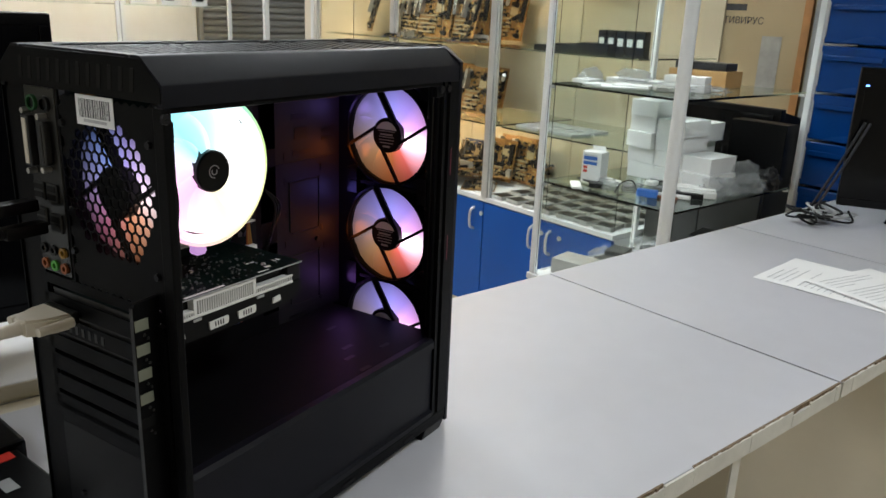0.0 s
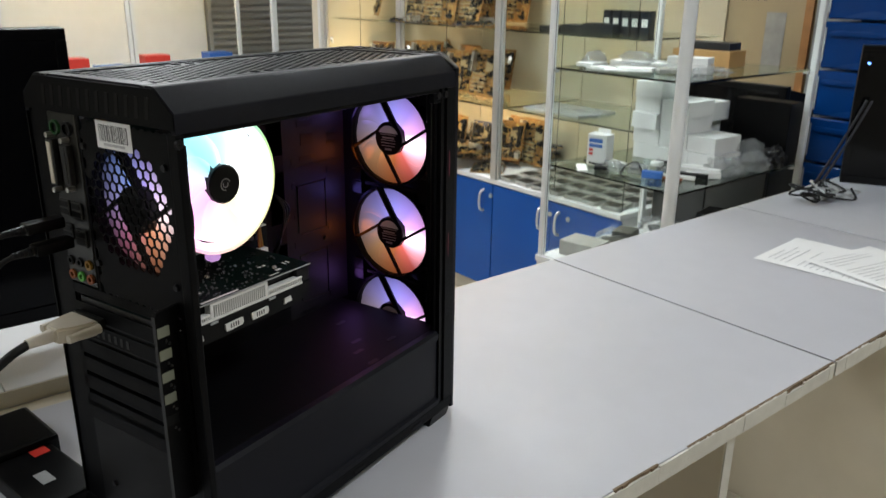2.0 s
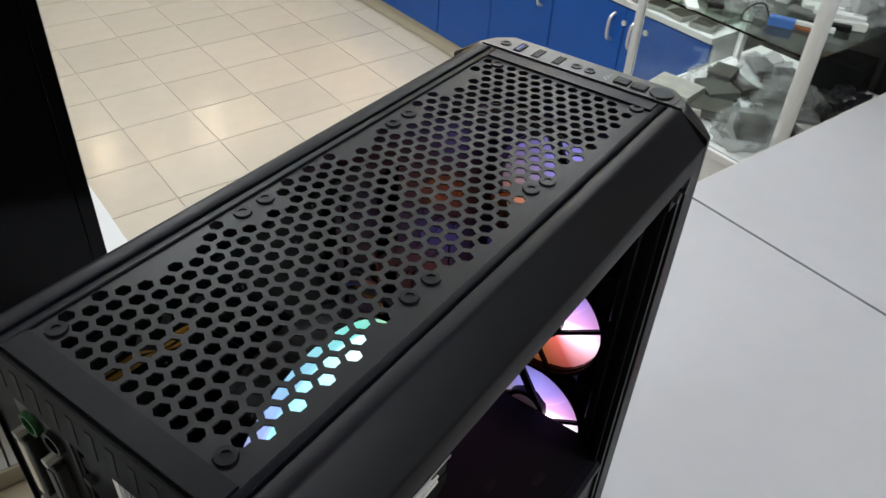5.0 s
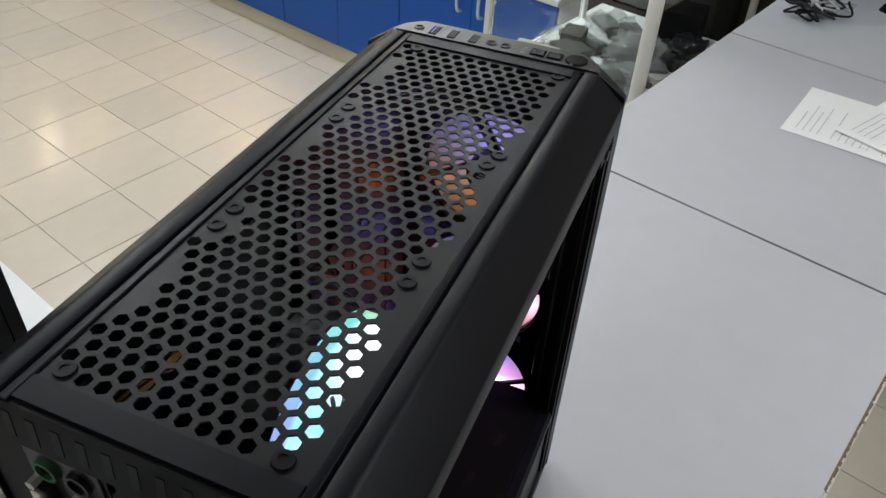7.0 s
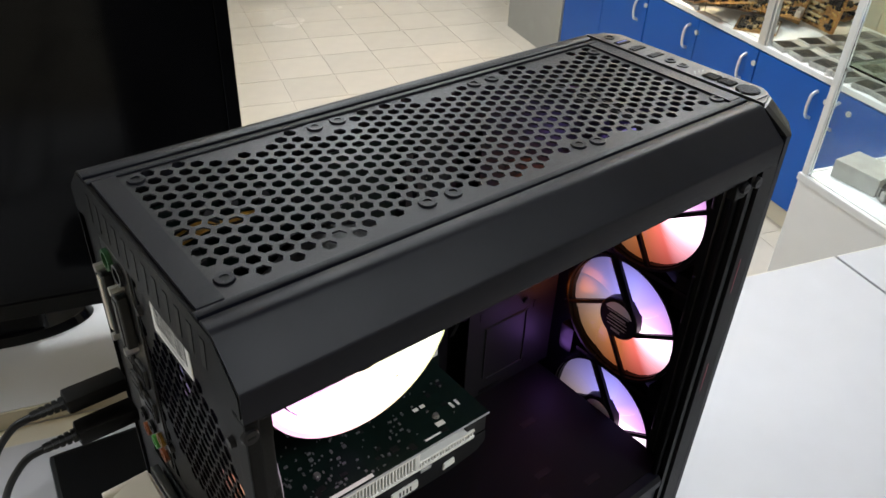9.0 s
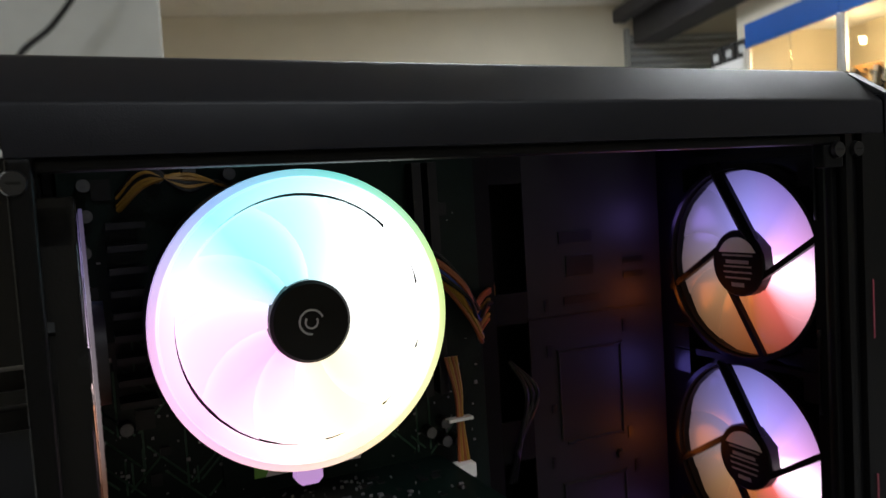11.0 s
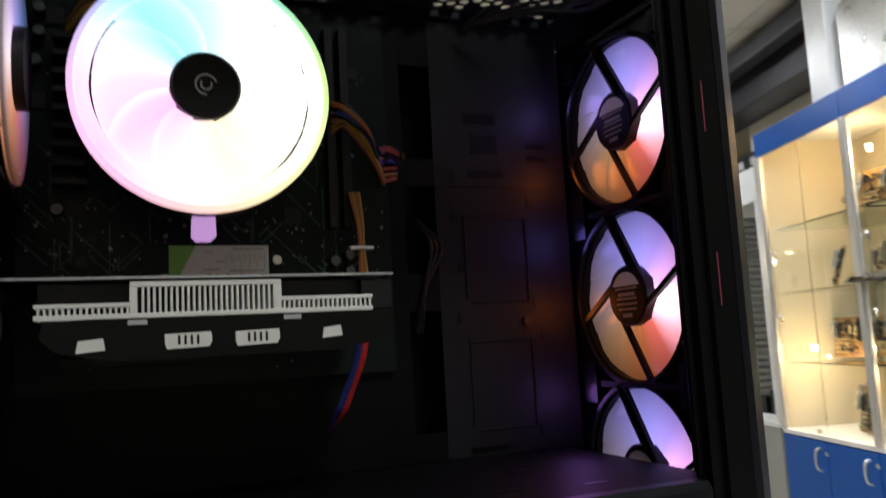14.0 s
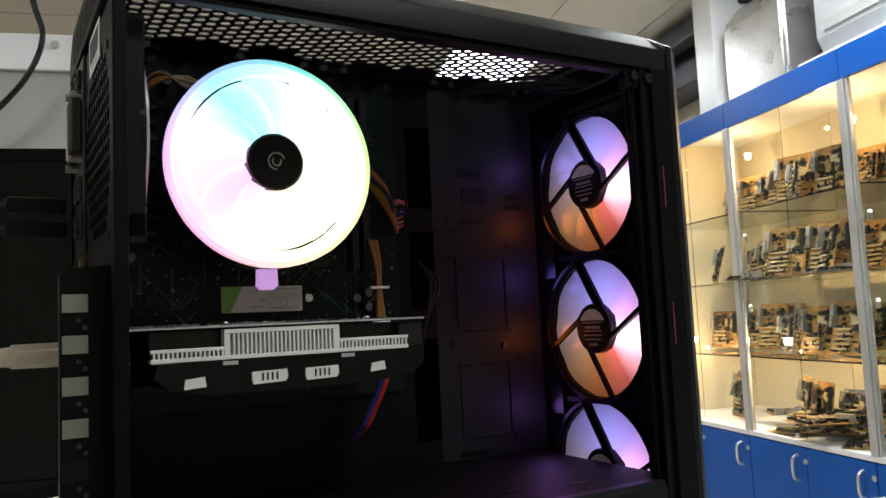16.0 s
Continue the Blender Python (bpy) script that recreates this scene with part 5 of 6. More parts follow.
def circuit_board(seed, w, h, pcb):
    rnd = random.Random(seed)
    t = thing("circuit_board", pose(0, 0, -5), "used computer mainboard with slots and chips standing on a glass shelf", "circuit board", "circuit boards in the cabinets")
    bx("board", pcb, t, 0, w, 0, 0.002, 0, h)
    bm = bmesh.new()
    for k in range(60):
        x, z = rnd.uniform(0.01, w - 0.03), rnd.uniform(0.01, h - 0.03)
        box(bm, x, x + rnd.uniform(0.004, 0.022), -rnd.uniform(0.003, 0.014), 0, z, z + rnd.uniform(0.004, 0.022))
    tagged(part("chips", bm, "chip", t), kind="stuff")
    bm = bmesh.new()
    for k in range(100):
        x, z = rnd.uniform(0.005, w - 0.01), rnd.uniform(0.005, h - 0.01)
        box(bm, x, x + 0.005, -0.004, 0, z, z + 0.005)
    tagged(part("small_components", bm, "gold_pin", t), kind="stuff")
    for k in range(rnd.choice((3, 4, 5))):
        bx("slot", "slot_cream", t, 0.015, 0.015 + w * 0.5, -0.011, 0, 0.02 + 0.02 * k, 0.028 + 0.02 * k)
    for k in range(2):
        bx("memory_slot", "chip", t, w - 0.03 + 0.011 * k, w - 0.023 + 0.011 * k, -0.012, 0, h * 0.4, h * 0.92)
    bx("socket", "slot_cream", t, w * 0.5, w * 0.5 + 0.05, -0.006, 0, h * 0.55, h * 0.55 + 0.05)
    bx("port_block", "steel", t, 0.004, 0.024, -0.028, 0, h * 0.5, h * 0.92)
    return t


BOARDS = [circuit_board(1, 0.20, 0.22, "pcb_gold"), circuit_board(2, 0.17, 0.19, "pcb_brown"), circuit_board(3, 0.16, 0.20, "pcb_gold"), circuit_board(4, 0.15, 0.17, "pcb_blue")]


def fill_cabinets():
    rnd = random.Random(21)
    spots = []
    for z in (0.93, 1.265, 1.58):
        for k in range(5):
            spots.append((-2.97 + 0.135 * k + rnd.uniform(-0.02, 0.02), 2.48 + rnd.uniform(-0.12, 0.12), z))
    for z in (0.93, 1.265, 1.58):
        for k in range(4):
            spots.append((-2.95 + 0.16 * k + rnd.uniform(-0.02, 0.02), 2.60 + rnd.uniform(-0.03, 0.03), z))
    for z in (1.265, 1.58):
        spots += [(-2.92, 2.45, z)]
    for z in (0.93, 1.265, 1.58):
        for k in range(3):
            spots.append((-2.62 + 0.13 * k + rnd.uniform(-0.04, 0.04), 2.30 + rnd.uniform(-0.04, 0.04), z))
    spots += [(-3.2, 2.5, 0.93), (-3.32, 2.42, 1.265), (-3.14, 2.52, 1.265), (-3.30, 2.5, 1.58), (-3.1, 2.45, 1.58), (-3.34, 2.4, 0.93), (-3.05, 2.3, 0.614), (-3.25, 2.45, 0.614), (-2.95, 2.4, 0.93), (-1.55, 2.45, 1.58), (-1.9, 2.45, 1.58), (-1.72, 2.5, 1.58)]
    for k in range(6):
        spots.append((-2.62 + 0.1 * k, 2.40 + rnd.uniform(-0.1, 0.15), 0.614))
    for k, (x, y, z) in enumerate(spots):
        b = BOARDS[rnd.choice((0, 1, 2, 2, 3, 0))]
        m = pose(x, y, z + 0.012, -rnd.uniform(8, 16), 0, rnd.uniform(-30, 25))
        if k < 4:
            b = BOARDS[k]
            b.matrix_world = m
        else:
            copy_thing(b, m)
    for k in range(22):
        x, y = rnd.uniform(-2.63, -2.1), rnd.uniform(2.2, 2.6)
        q = k % 5
        m = pose(x, y, 0.618 + 0.018 * q, -90 + rnd.uniform(-4, 4), 0, rnd.uniform(0, 360))
        copy_thing(BOARDS[rnd.choice((0, 2, 1))], m)
    for k in range(9):
        m = pose(rnd.uniform(-2.6, -2.1), rnd.uniform(2.25, 2.5), 1.27 + 0.006 * (k % 3), -90, 0, rnd.uniform(0, 360))
        if k % 2:
            copy_thing(BOARDS[3], m)


fill_cabinets()


def corner_cupboard():
    """Grey unit at the end of the row, open frame above it."""
    t = thing("corner_cupboard", pose(0, 0, 0), "grey panelled low cupboard with a white open frame above", "cupboard")
    x0, x1 = -4.05, -3.42
    bx("body", "grey_board", t, x0, x1, AY, NORTH - 0.02, 0.0, 0.61, 0.001)
    bx("top_board", "white_board", t, x0, x1, AY - 0.005, NORTH - 0.02, 0.6105, 0.632)
    for x in (x0 + 0.02, x1 - 0.03):
        for y in (AY + 0.02, NORTH - 0.05):
            bx("post", "white_frame", t, x - 0.015, x + 0.015, y - 0.015, y + 0.015, 0.6325, 1.9)
    for z in (0.95, 1.5):
        clear(bx("glass_shelf", "glass_edge", t, x0 + 0.02, x1 - 0.02, AY + 0.03, NORTH - 0.04, z - 0.005, z))
    bx("header", "white_board", t, x0, x1, AY, NORTH - 0.02, 1.745, 1.92, 0.002)
    for k in range(3):
        t2 = thing("box", pose(x0 + 0.12 + 0.17 * k, 2.35, 0.632), "small dark retail box on the low cupboard", "box", "dark boxes")
        bx("carton", "black_plastic", t2, -0.06, 0.06, -0.05, 0.05, 0, 0.09 + 0.04 * (k % 2))
    for k in range(4):
        t2 = thing("box", pose(x0 + 0.12 + 0.14 * k, 2.3, 1.92), "dark printed retail box on top of the cabinet", "box", "dark boxes")
        bx("carton", "chip", t2, -0.065, 0.065, -0.05, 0.05, 0, 0.13)
        bx("print", "red", t2, -0.0645, 0.0645, -0.0512, -0.05, 0.01, 0.03)
        bx("print", "dull_silver", t2, -0.03, 0.03, -0.0512, -0.05, 0.06, 0.10)


corner_cupboard()


# ---- standing glass showcase with white posts ----
BX0, BX1, BY0, BY1 = -1.125, -0.635, 1.575, 2.10


def showcase():
    t = thing("glass_showcase", pose(0, 0, 0), "free-standing glass showcase with white posts and a white base", "showcase")
    bx("base", "white_board", t, BX0, BX1 + 0.02, BY0, 2.26, 0.0, 0.578, 0.001)
    bx("base_board", "white_board", t, BX0 - 0.004, BX1 + 0.024, BY0 - 0.004, 2.264, 0.5785, 0.598, 0.001)
    for x, y in ((BX0 + 0.011, BY0 + 0.011), (BX1, BY0 + 0.0), (BX1 + 0.01, 2.25), (BX0 + 0.011, 2.11)):
        r = 0.018 if (x, y) == (BX1, BY0) else 0.010
        if r > 0.015:
            bm = bmesh.new()
            cyl(bm, pose(x, y, 0.5985), r, 1.4015, 32)
            part("post", bm, "white_frame", t, smooth=True)
        else:
            bx("post", "white_frame", t, x - r, x + r, y - r, y + r, 0.5985, 2.0, 0.004)
    for z in (0.905, 1.208, 1.515):
        clear(bx("glass_shelf", "glass_edge", t, BX0 + 0.006, BX1 + 0.004, BY0 + 0.02, 2.245, z - 0.006, z))
        for x, y in ((BX0 + 0.02, BY0 + 0.02), (BX1 - 0.005, 2.235)):
            bx("shelf_clip", "alu", t, x - 0.008, x + 0.008, y - 0.008, y + 0.008, z - 0.015, z - 0.0065)
    clear(bx("pane", "glass", t, BX0 + 0.022, BX1 - 0.02, BY0 + 0.008, BY0 + 0.012, 0.599, 1.99))
    clear(bx("pane", "glass", t, BX0 + 0.008, BX0 + 0.012, BY0 + 0.022, 2.098, 0.599, 1.99))
    bx("top_frame", "white_frame", t, BX0, BX1 + 0.02, BY0, 2.26, 2.0005, 2.03, 0.002)

    rnd = random.Random(17)

    def carton(x, y, z, a, b, c, r, material="white_carton", label="plain white cardboard box on a showcase shelf", name="box"):
        q = thing(name, pose(x, y, z + 0.0005, 0, 0, r), label, "box", "boxes in the showcase")
        bm = bmesh.new()
        box(bm, -a / 2, a / 2, -b / 2, b / 2, 0, c, 0.0015)
        part("carton", bm, material, q)
        bx("flap", material, q, -a / 2 + 0.003, a / 2 - 0.003, -b / 2 - 0.0009, -b / 2, c * 0.45, c - 0.003)
        return q

    # printed white carton with a hanging tab
    q = carton(-1.01, 1.72, 0.905, 0.066, 0.05, 0.098, 12, label="white retail box with blue print and a hanging tab")
    bx("tab", "white_carton", q, -0.022, 0.022, 0.02, 0.0215, 0.0955, 0.112)
    for z, h, m in ((0.073, 0.012, "blue_print"), (0.058, 0.010, "blue_print"), (0.084, 0.006, "ink"), (0.045, 0.008, "red"), (0.033, 0.008, "red")):
        bx("print", m, q, -0.026, 0.02 if m != "red" else -0.012, -0.0272, -0.026, z, z + h)
    bx("print", "ink", q, 0.0312, 0.0318, -0.015, 0.015, 0.03, 0.05)
    bx("print", "blue_print", q, 0.0312, 0.0318, -0.018, 0.018, 0.07, 0.078)
    # stacks of white boxes
    for col, n in ((0, 5), (1, 4), (2, 2)):
        for k in range(n):
            carton(-0.985 + 0.105 * col + rnd.uniform(-0.006, 0.006), 1.98 + rnd.uniform(-0.012, 0.012), 0.905 + 0.0505 * k, 0.1, 0.14, 0.05, rnd.uniform(-4, 4))
    for k in range(3):
        carton(-0.98 + 0.03 * k, 2.14, 0.905 + 0.06 * k, 0.11, 0.12, 0.0595, rnd.uniform(-5, 5))
    carton(-0.735, 1.86, 0.905, 0.12, 0.03, 0.02, 25)
    carton(-0.79, 1.82, 1.208, 0.14, 0.05, 0.022, 10)
    carton(-0.79, 1.83, 1.231, 0.12, 0.06, 0.02, 16)
    carton(-0.90, 1.82, 1.208, 0.30, 0.06, 0.018, 4)
    carton(-0.88, 2.06, 1.208, 0.20, 0.10, 0.05, 3, "carton", "flat brown cardboard box on the showcase shelf")
    carton(-0.88, 2.06, 1.2595, 0.17, 0.08, 0.022, 7, "black_bag", "black folded pouch on a brown box", "pouch")
    carton(-0.74, 1.64, 1.515, 0.17, 0.10, 0.10, 8, "chip", "dark retail box on the top shelf")
    carton(-0.72, 2.12, 1.515, 0.05, 0.10, 0.20, 12, "white_carton", "upright white sleeve on the top shelf")
    carton(-0.81, 1.70, 1.515, 0.06, 0.10, 0.15, 0, "green", "green retail box on the top shelf")
    carton(-1.03, 1.70, 0.598, 0.13, 0.10, 0.05, 10, "poster_grey", "low grey printed box on the showcase floor")
    carton(-0.80, 2.14, 0.598, 0.15, 0.12, 0.12, 12, "chip", "dark appliance box on the showcase floor")
    carton(-0.73, 2.20, 0.905, 0.19, 0.07, 0.20, 0, "black_plastic", "black electronic device behind the boxes", "device")
    q = carton(-0.91, 1.67, 1.515, 0.09, 0.05, 0.07, 20, "black_bag", "crumpled black bag on the top shelf", "bag")

    def bag(x, y, z, a, b, c, material, label):
        q = thing("plastic_bag", pose(x, y, z, 0, 0, rnd.uniform(0, 180)), label, "bag", "bags in the showcase")
        bm = bmesh.new()
        bmesh.ops.create_icosphere(bm, subdivisions=4, radius=1)
        for v in bm.verts:
            n = noise.noise(v.co * 2.3 + Vector((x * 9, y * 7, z))) * 0.5 + abs(noise.noise(v.co * 5 + Vector((y, x, z)))) * 0.3 - abs(noise.noise(v.co * 11 + Vector((z, x, y)))) * 0.15
            d = v.co * (1 + n)
            v.co = Vector((d.x * a, d.y * b, max((d.z + 0.55) * c, 0.001)))
        part("film", bm, material, q, smooth=True)

    for x, y, z, a, b, c, m, l in ((-1.04, 1.70, 1.208, 0.05, 0.03, 0.03, "clear_bag", "crumpled clear plastic bag on a shelf"), (-0.92, 1.75, 1.227, 0.06, 0.035, 0.022, "clear_bag", "crumpled clear plastic bag on a shelf"),
                                   (-0.70, 1.93, 0.905, 0.055, 0.05, 0.03, "clear_bag", "clear bag of cables on the shelf"), (-0.68, 2.05, 0.905, 0.06, 0.05, 0.032, "clear_bag", "clear bag of cables on the shelf"),
                                   (-0.92, 1.68, 0.905, 0.035, 0.025, 0.02, "clear_bag", "clear bag with blue parts"), (-0.86, 1.72, 0.905, 0.04, 0.03, 0.016, "clear_bag", "crumpled clear plastic bag on a shelf"),
                                   (-0.78, 1.70, 0.598, 0.09, 0.07, 0.05, "clear_bag", "large clear plastic bag on the base"), (-0.93, 1.98, 0.598, 0.09, 0.08, 0.06, "clear_bag", "large clear plastic bag on the base"), (-0.72, 2.02, 0.598, 0.08, 0.07, 0.05, "black_bag", "dark crumpled bag on the base"), (-1.04, 1.86, 0.598, 0.05, 0.06, 0.035, "clear_bag", "crumpled clear plastic bag on the base"), (-0.80, 1.88, 0.598, 0.08, 0.07, 0.07, "clear_bag", "large clear plastic bag on the base"),
                                   (-0.74, 2.08, 0.905, 0.075, 0.05, 0.05, "clear_bag", "clear bag of grey cables on the shelf"), (-0.66, 2.14, 0.905, 0.035, 0.035, 0.04, "black_bag", "black bundle of cables on the shelf"), (-0.84, 1.64, 1.515, 0.06, 0.03, 0.03, "blue_print", "blue and white bag on the top shelf"),
                                   (-0.70, 1.80, 1.208, 0.06, 0.05, 0.014, "clear_bag", "flat clear plastic bag on the shelf"), (-0.66, 1.78, 1.515, 0.05, 0.04, 0.02, "white_carton", "white crumpled wrapper on the shelf")):
        bag(x, y, z, a, b, c, m, l)
    for k in range(14):
        carton(rnd.uniform(-1.06, -0.70), rnd.uniform(1.63, 2.0), 1.208 + 0.0005 * k, rnd.uniform(0.06, 0.15), rnd.uniform(0.04, 0.08), rnd.uniform(0.003, 0.012), rnd.uniform(-40, 40), rnd.choice(("white_carton", "white_carton", "chip", "packet_grey", "poster_grey")), "flat packet lying on the glass shelf", "packet")
    for k in range(12):
        carton(rnd.uniform(-1.06, -0.72), rnd.uniform(1.62, 1.95), 0.905 + 0.0005 * k, rnd.uniform(0.03, 0.1), rnd.uniform(0.02, 0.05), rnd.uniform(0.003, 0.014), rnd.uniform(-50, 50), rnd.choice(("white_carton", "chip", "packet_grey", "chip", "poster_grey")), "flat packet lying on the glass shelf", "packet")
    for k in range(20):
        carton(rnd.uniform(-1.05, -0.70), rnd.uniform(1.62, 2.1), 0.598 + 0.0005 * k, rnd.uniform(0.06, 0.14), rnd.uniform(0.05, 0.1), rnd.uniform(0.01, 0.05), rnd.uniform(-50, 50), rnd.choice(("poster_grey", "chip", "packet_grey", "equipment_grey", "chip")), "odd small box on the showcase floor", "packet")
    for k in range(3):
        q = thing("cable_coil", pose(-0.93 + 0.10 * k, 1.80 + 0.03 * k, 0.600), "coiled grey cable on the showcase floor", "cable", "coils in the showcase")
        bm = bmesh.new()
        for w in range(4):
            n = 24
            r = 0.045 - 0.003 * w
            sweep(bm, [(r * math.cos(a), r * math.sin(a), 0.004 + 0.006 * w) for a in [2 * math.pi * i / n for i in range(n + 1)]], 0.0035, 6, 2)
        part("coil", bm, "dull_silver", q, smooth=True)
    q = thing("blue_tool", pose(-0.79, 1.70, 0.905, 0, 0, 25), "blue handheld gadget with a black lead", "tool")
    bm = bmesh.new()
    box(bm, -0.03, 0.03, -0.012, 0.012, 0.0, 0.022, 0.003)
    part("body", bm, "blue_print", q)
    bm = bmesh.new()
    sweep(bm, [(-0.03, 0, 0.012), (-0.05, 0.01, 0.04), (-0.08, 0.0, 0.03), (-0.09, -0.02, 0.004), (-0.06, -0.03, 0.004)], 0.0022, 8)
    part("lead", bm, "cable", q, smooth=True)
    for k in range(4):
        carton(-0.76 + 0.02 * k, 1.72 + 0.035 * k, 0.905 + 0.001, 0.10, 0.018, 0.006 + 0.004 * k, 20 + 5 * k, ("orange", "white_carton", "chip", "white_carton")[k], "flat printed packet on the glass shelf", "packet")
    # hard disks laid out in the blue cabinet behind
    for k in range(28):
        d = thing("hard_disk", pose(-1.88 + 0.096 * (k % 7), 2.20 + 0.122 * (k // 7), 0.6125, 0, 0, rnd.uniform(-12, 12)), "silver hard disk lying in the blue cabinet", "hard disk", "hard disks")
        bx("housing", "poster_grey", d, -0.04, 0.04, -0.055, 0.055, 0, 0.018, 0.001)
        bx("label", "chip", d, -0.035, 0.035, -0.05, 0.02, 0.0182, 0.0188)
    for k in range(10):
        d = thing("memory_pack", pose(-1.87 + 0.07 * (k % 5), 2.3 + 0.12 * (k // 5), 0.93, 0, 0, rnd.uniform(-15, 15)), "flat clear pack with a memory board", "packet", "packs in the blue cabinet")
        bx("sleeve", "dull_silver", d, -0.03, 0.03, -0.05, 0.05, 0, 0.008)
    for k in range(5):
        d = thing("retail_box", pose(-1.58 + 0.045 * k, 2.42, 1.265, 0, 0, 4 * k), "small black retail box in the blue cabinet", "box", "small black boxes")
        bx("carton", "chip", d, -0.019, 0.019, -0.03, 0.03, 0, 0.09)
        bx("print", "white_plastic", d, -0.012, 0.012, -0.0312, -0.03, 0.03, 0.06)
    for k in range(3):
        d = thing("laptop_part", pose(-1.82 + 0.12 * k, 2.38, 1.265, 0, 0, 10), "flat black electronic part on the glass shelf", "part", "flat black parts")
        bx("body", "chip", d, -0.07, 0.07, -0.06, 0.06, 0, 0.018 + 0.01 * k)


showcase()


# ---- behind the showcase: posters, blue drawers ----
def corner():
    t = thing("poster_panel", pose(0, 0, 0), "large tan poster panel printed in dark letters in a brown frame", "poster")
    bx("panel", "poster", t, -1.36, -0.80, NORTH - 0.02, NORTH - 0.003, 0.95, 1.75)
    bx("frame", "wood", t, -0.905, -0.875, NORTH - 0.035, NORTH - 0.0205, 0.95, 1.56)
    bx("bar", "dark_ink", t, -1.283, -1.14, NORTH - 0.0215, NORTH - 0.0202, 1.450, 1.475)
    bx("print", "poster_grey", t, -1.06, -0.98, NORTH - 0.0215, NORTH - 0.0202, 1.16, 1.36)
    curve = bpy.data.curves.new("lettering", "FONT")
    curve.body, curve.size, curve.extrude = "АНТИВИРУС", 0.036, 0.0004
    tmp = new("tmp", curve)
    me = bpy.data.meshes.new_from_object(tmp.evaluated_get(bpy.context.evaluated_depsgraph_get()))
    bpy.data.objects.remove(tmp)
    me.materials.clear()
    me.materials.append(M["dark_ink"])
    ob = new("lettering", me)
    ob.parent = t
    ob.matrix_basis = pose(-1.285, NORTH - 0.0212, 1.402, 90, 0, 0)
    t = thing("leaning_panel", pose(0, 0, 0), "grey printed advertising panel leaning by the wall", "poster")
    bx("panel", "poster_grey", t, -0.865, -0.70, NORTH - 0.03, NORTH - 0.012, 0.9, 1.62)
    bx("print", "poster", t, -0.79, -0.72, NORTH - 0.0312, NORTH - 0.0302, 1.45, 1.59)
    # stacked blue drawers
    for c in range(4):
        for k in range(7):
            b = thing("drawer_bin", pose(-0.60 + 0.235 * c, NORTH - 0.14, 0.72 + 0.158 * k), "blue plastic storage bin with a clear label holder", "storage bin", "blue storage bins")
            bm = bmesh.new()
            prism(bm, [(-0.11, 0.0), (0.11, 0.0), (0.115, 0.15), (-0.115, 0.15)], "y", -0.12, 0.12)
            bmesh.ops.bevel(bm, geom=list(bm.edges), offset=0.004, segments=1, affect="EDGES")
            part("tray", bm, "blue_bin", b)
            bx("label_strip", "dull_silver", b, -0.113, -0.105, -0.1235, -0.1212, 0.02, 0.13)
            bx("lip", "blue_bin", b, -0.09, 0.09, -0.13, -0.1205, 0.105, 0.122, 0.002)
    t = thing("bin_rack", pose(0, 0, 0), "dark steel rack that carries the blue bins", "rack")
    bx("top", "dark_metal", t, -0.73, 0.24, NORTH - 0.27, NORTH - 0.01, 0.69, 0.7195)
    for x in (-0.72, 0.21):
        bx("leg", "dark_metal", t, x, x + 0.02, NORTH - 0.26, NORTH - 0.24, 0.0, 0.6895)
    for k, x in enumerate((-0.725, -0.245)):
        d = bx("door", "equipment_grey", t, x, x + 0.475, NORTH - 0.262, NORTH - 0.244, 0.03, 0.685, 0.002, "dark steel door under the bins")
        bx("handle", "dark_metal", d, x + (0.43 if k == 0 else 0.03), x + (0.445 if k == 0 else 0.045), NORTH - 0.274, NORTH - 0.2625, 0.42, 0.54, 0.002)
    c = thing("equipment_cabinet", pose(0, 0, 0), "low dark grey steel cabinet behind the glass showcase", "cabinet")
    bx("body", "equipment_grey", c, -1.20, -0.745, 2.30, NORTH - 0.04, 0.0, 0.86, 0.003)
    for x in (-1.196, -0.97):
        d = bx("door", "equipment_grey", c, x, x + 0.222, 2.284, 2.2995, 0.05, 0.845, 0.002)
        bx("handle", "dark_metal", d, x + 0.18, x + 0.19, 2.272, 2.2838, 0.5, 0.62, 0.001)
    c = thing("old_television", pose(-0.955, 2.44, 0.86), "black boxy television standing on the low dark cabinet", "television")
    bm = bmesh.new()
    prism(bm, [(-0.06, 0.012), (0.14, 0.04), (0.14, 0.22), (-0.06, 0.262)], "x", -0.19, 0.19)
    part("housing", bm, "black_plastic", c)
    bx("front_frame", "black_plastic", c, -0.2, 0.2, -0.09, -0.0605, 0.0, 0.272, 0.004)
    bx("screen", "gloss_black", c, -0.175, 0.175, -0.0935, -0.0905, 0.045, 0.252, 0.001)
    bx("speaker_strip", "dark_metal", c, -0.175, 0.175, -0.0925, -0.0905, 0.012, 0.034, 0.0006)
    # cable tangle by the far monitor
    q = thing("cable_tangle", pose(-0.36, 1.86, COUNTER), "tangle of black and grey cables on the counter", "cable")
    rnd = random.Random(2)
    for k in range(6):
        bm = bmesh.new()
        sweep(bm, [(rnd.uniform(-0.07, 0.07), rnd.uniform(-0.08, 0.08), rnd.uniform(0.003, 0.045)) for _ in range(7)], 0.003, 8)
        part("lead", bm, "cable" if k % 3 else "dull_silver", q, smooth=True)
    q = thing("metal_easel", pose(-0.40, 1.93, COUNTER, 0, 0, -30), "thin metal stand leaning beside the far monitor", "stand")
    for k in range(2):
        bm = bmesh.new()
        sweep(bm, [(0.02 * k, -0.03, 0.004), (0.02 * k + 0.05, 0.0, 0.14), (0.02 * k + 0.1, 0.02, 0.27)], 0.0035, 8)
        part("leg", bm, "dark_metal", q, smooth=True)


corner()


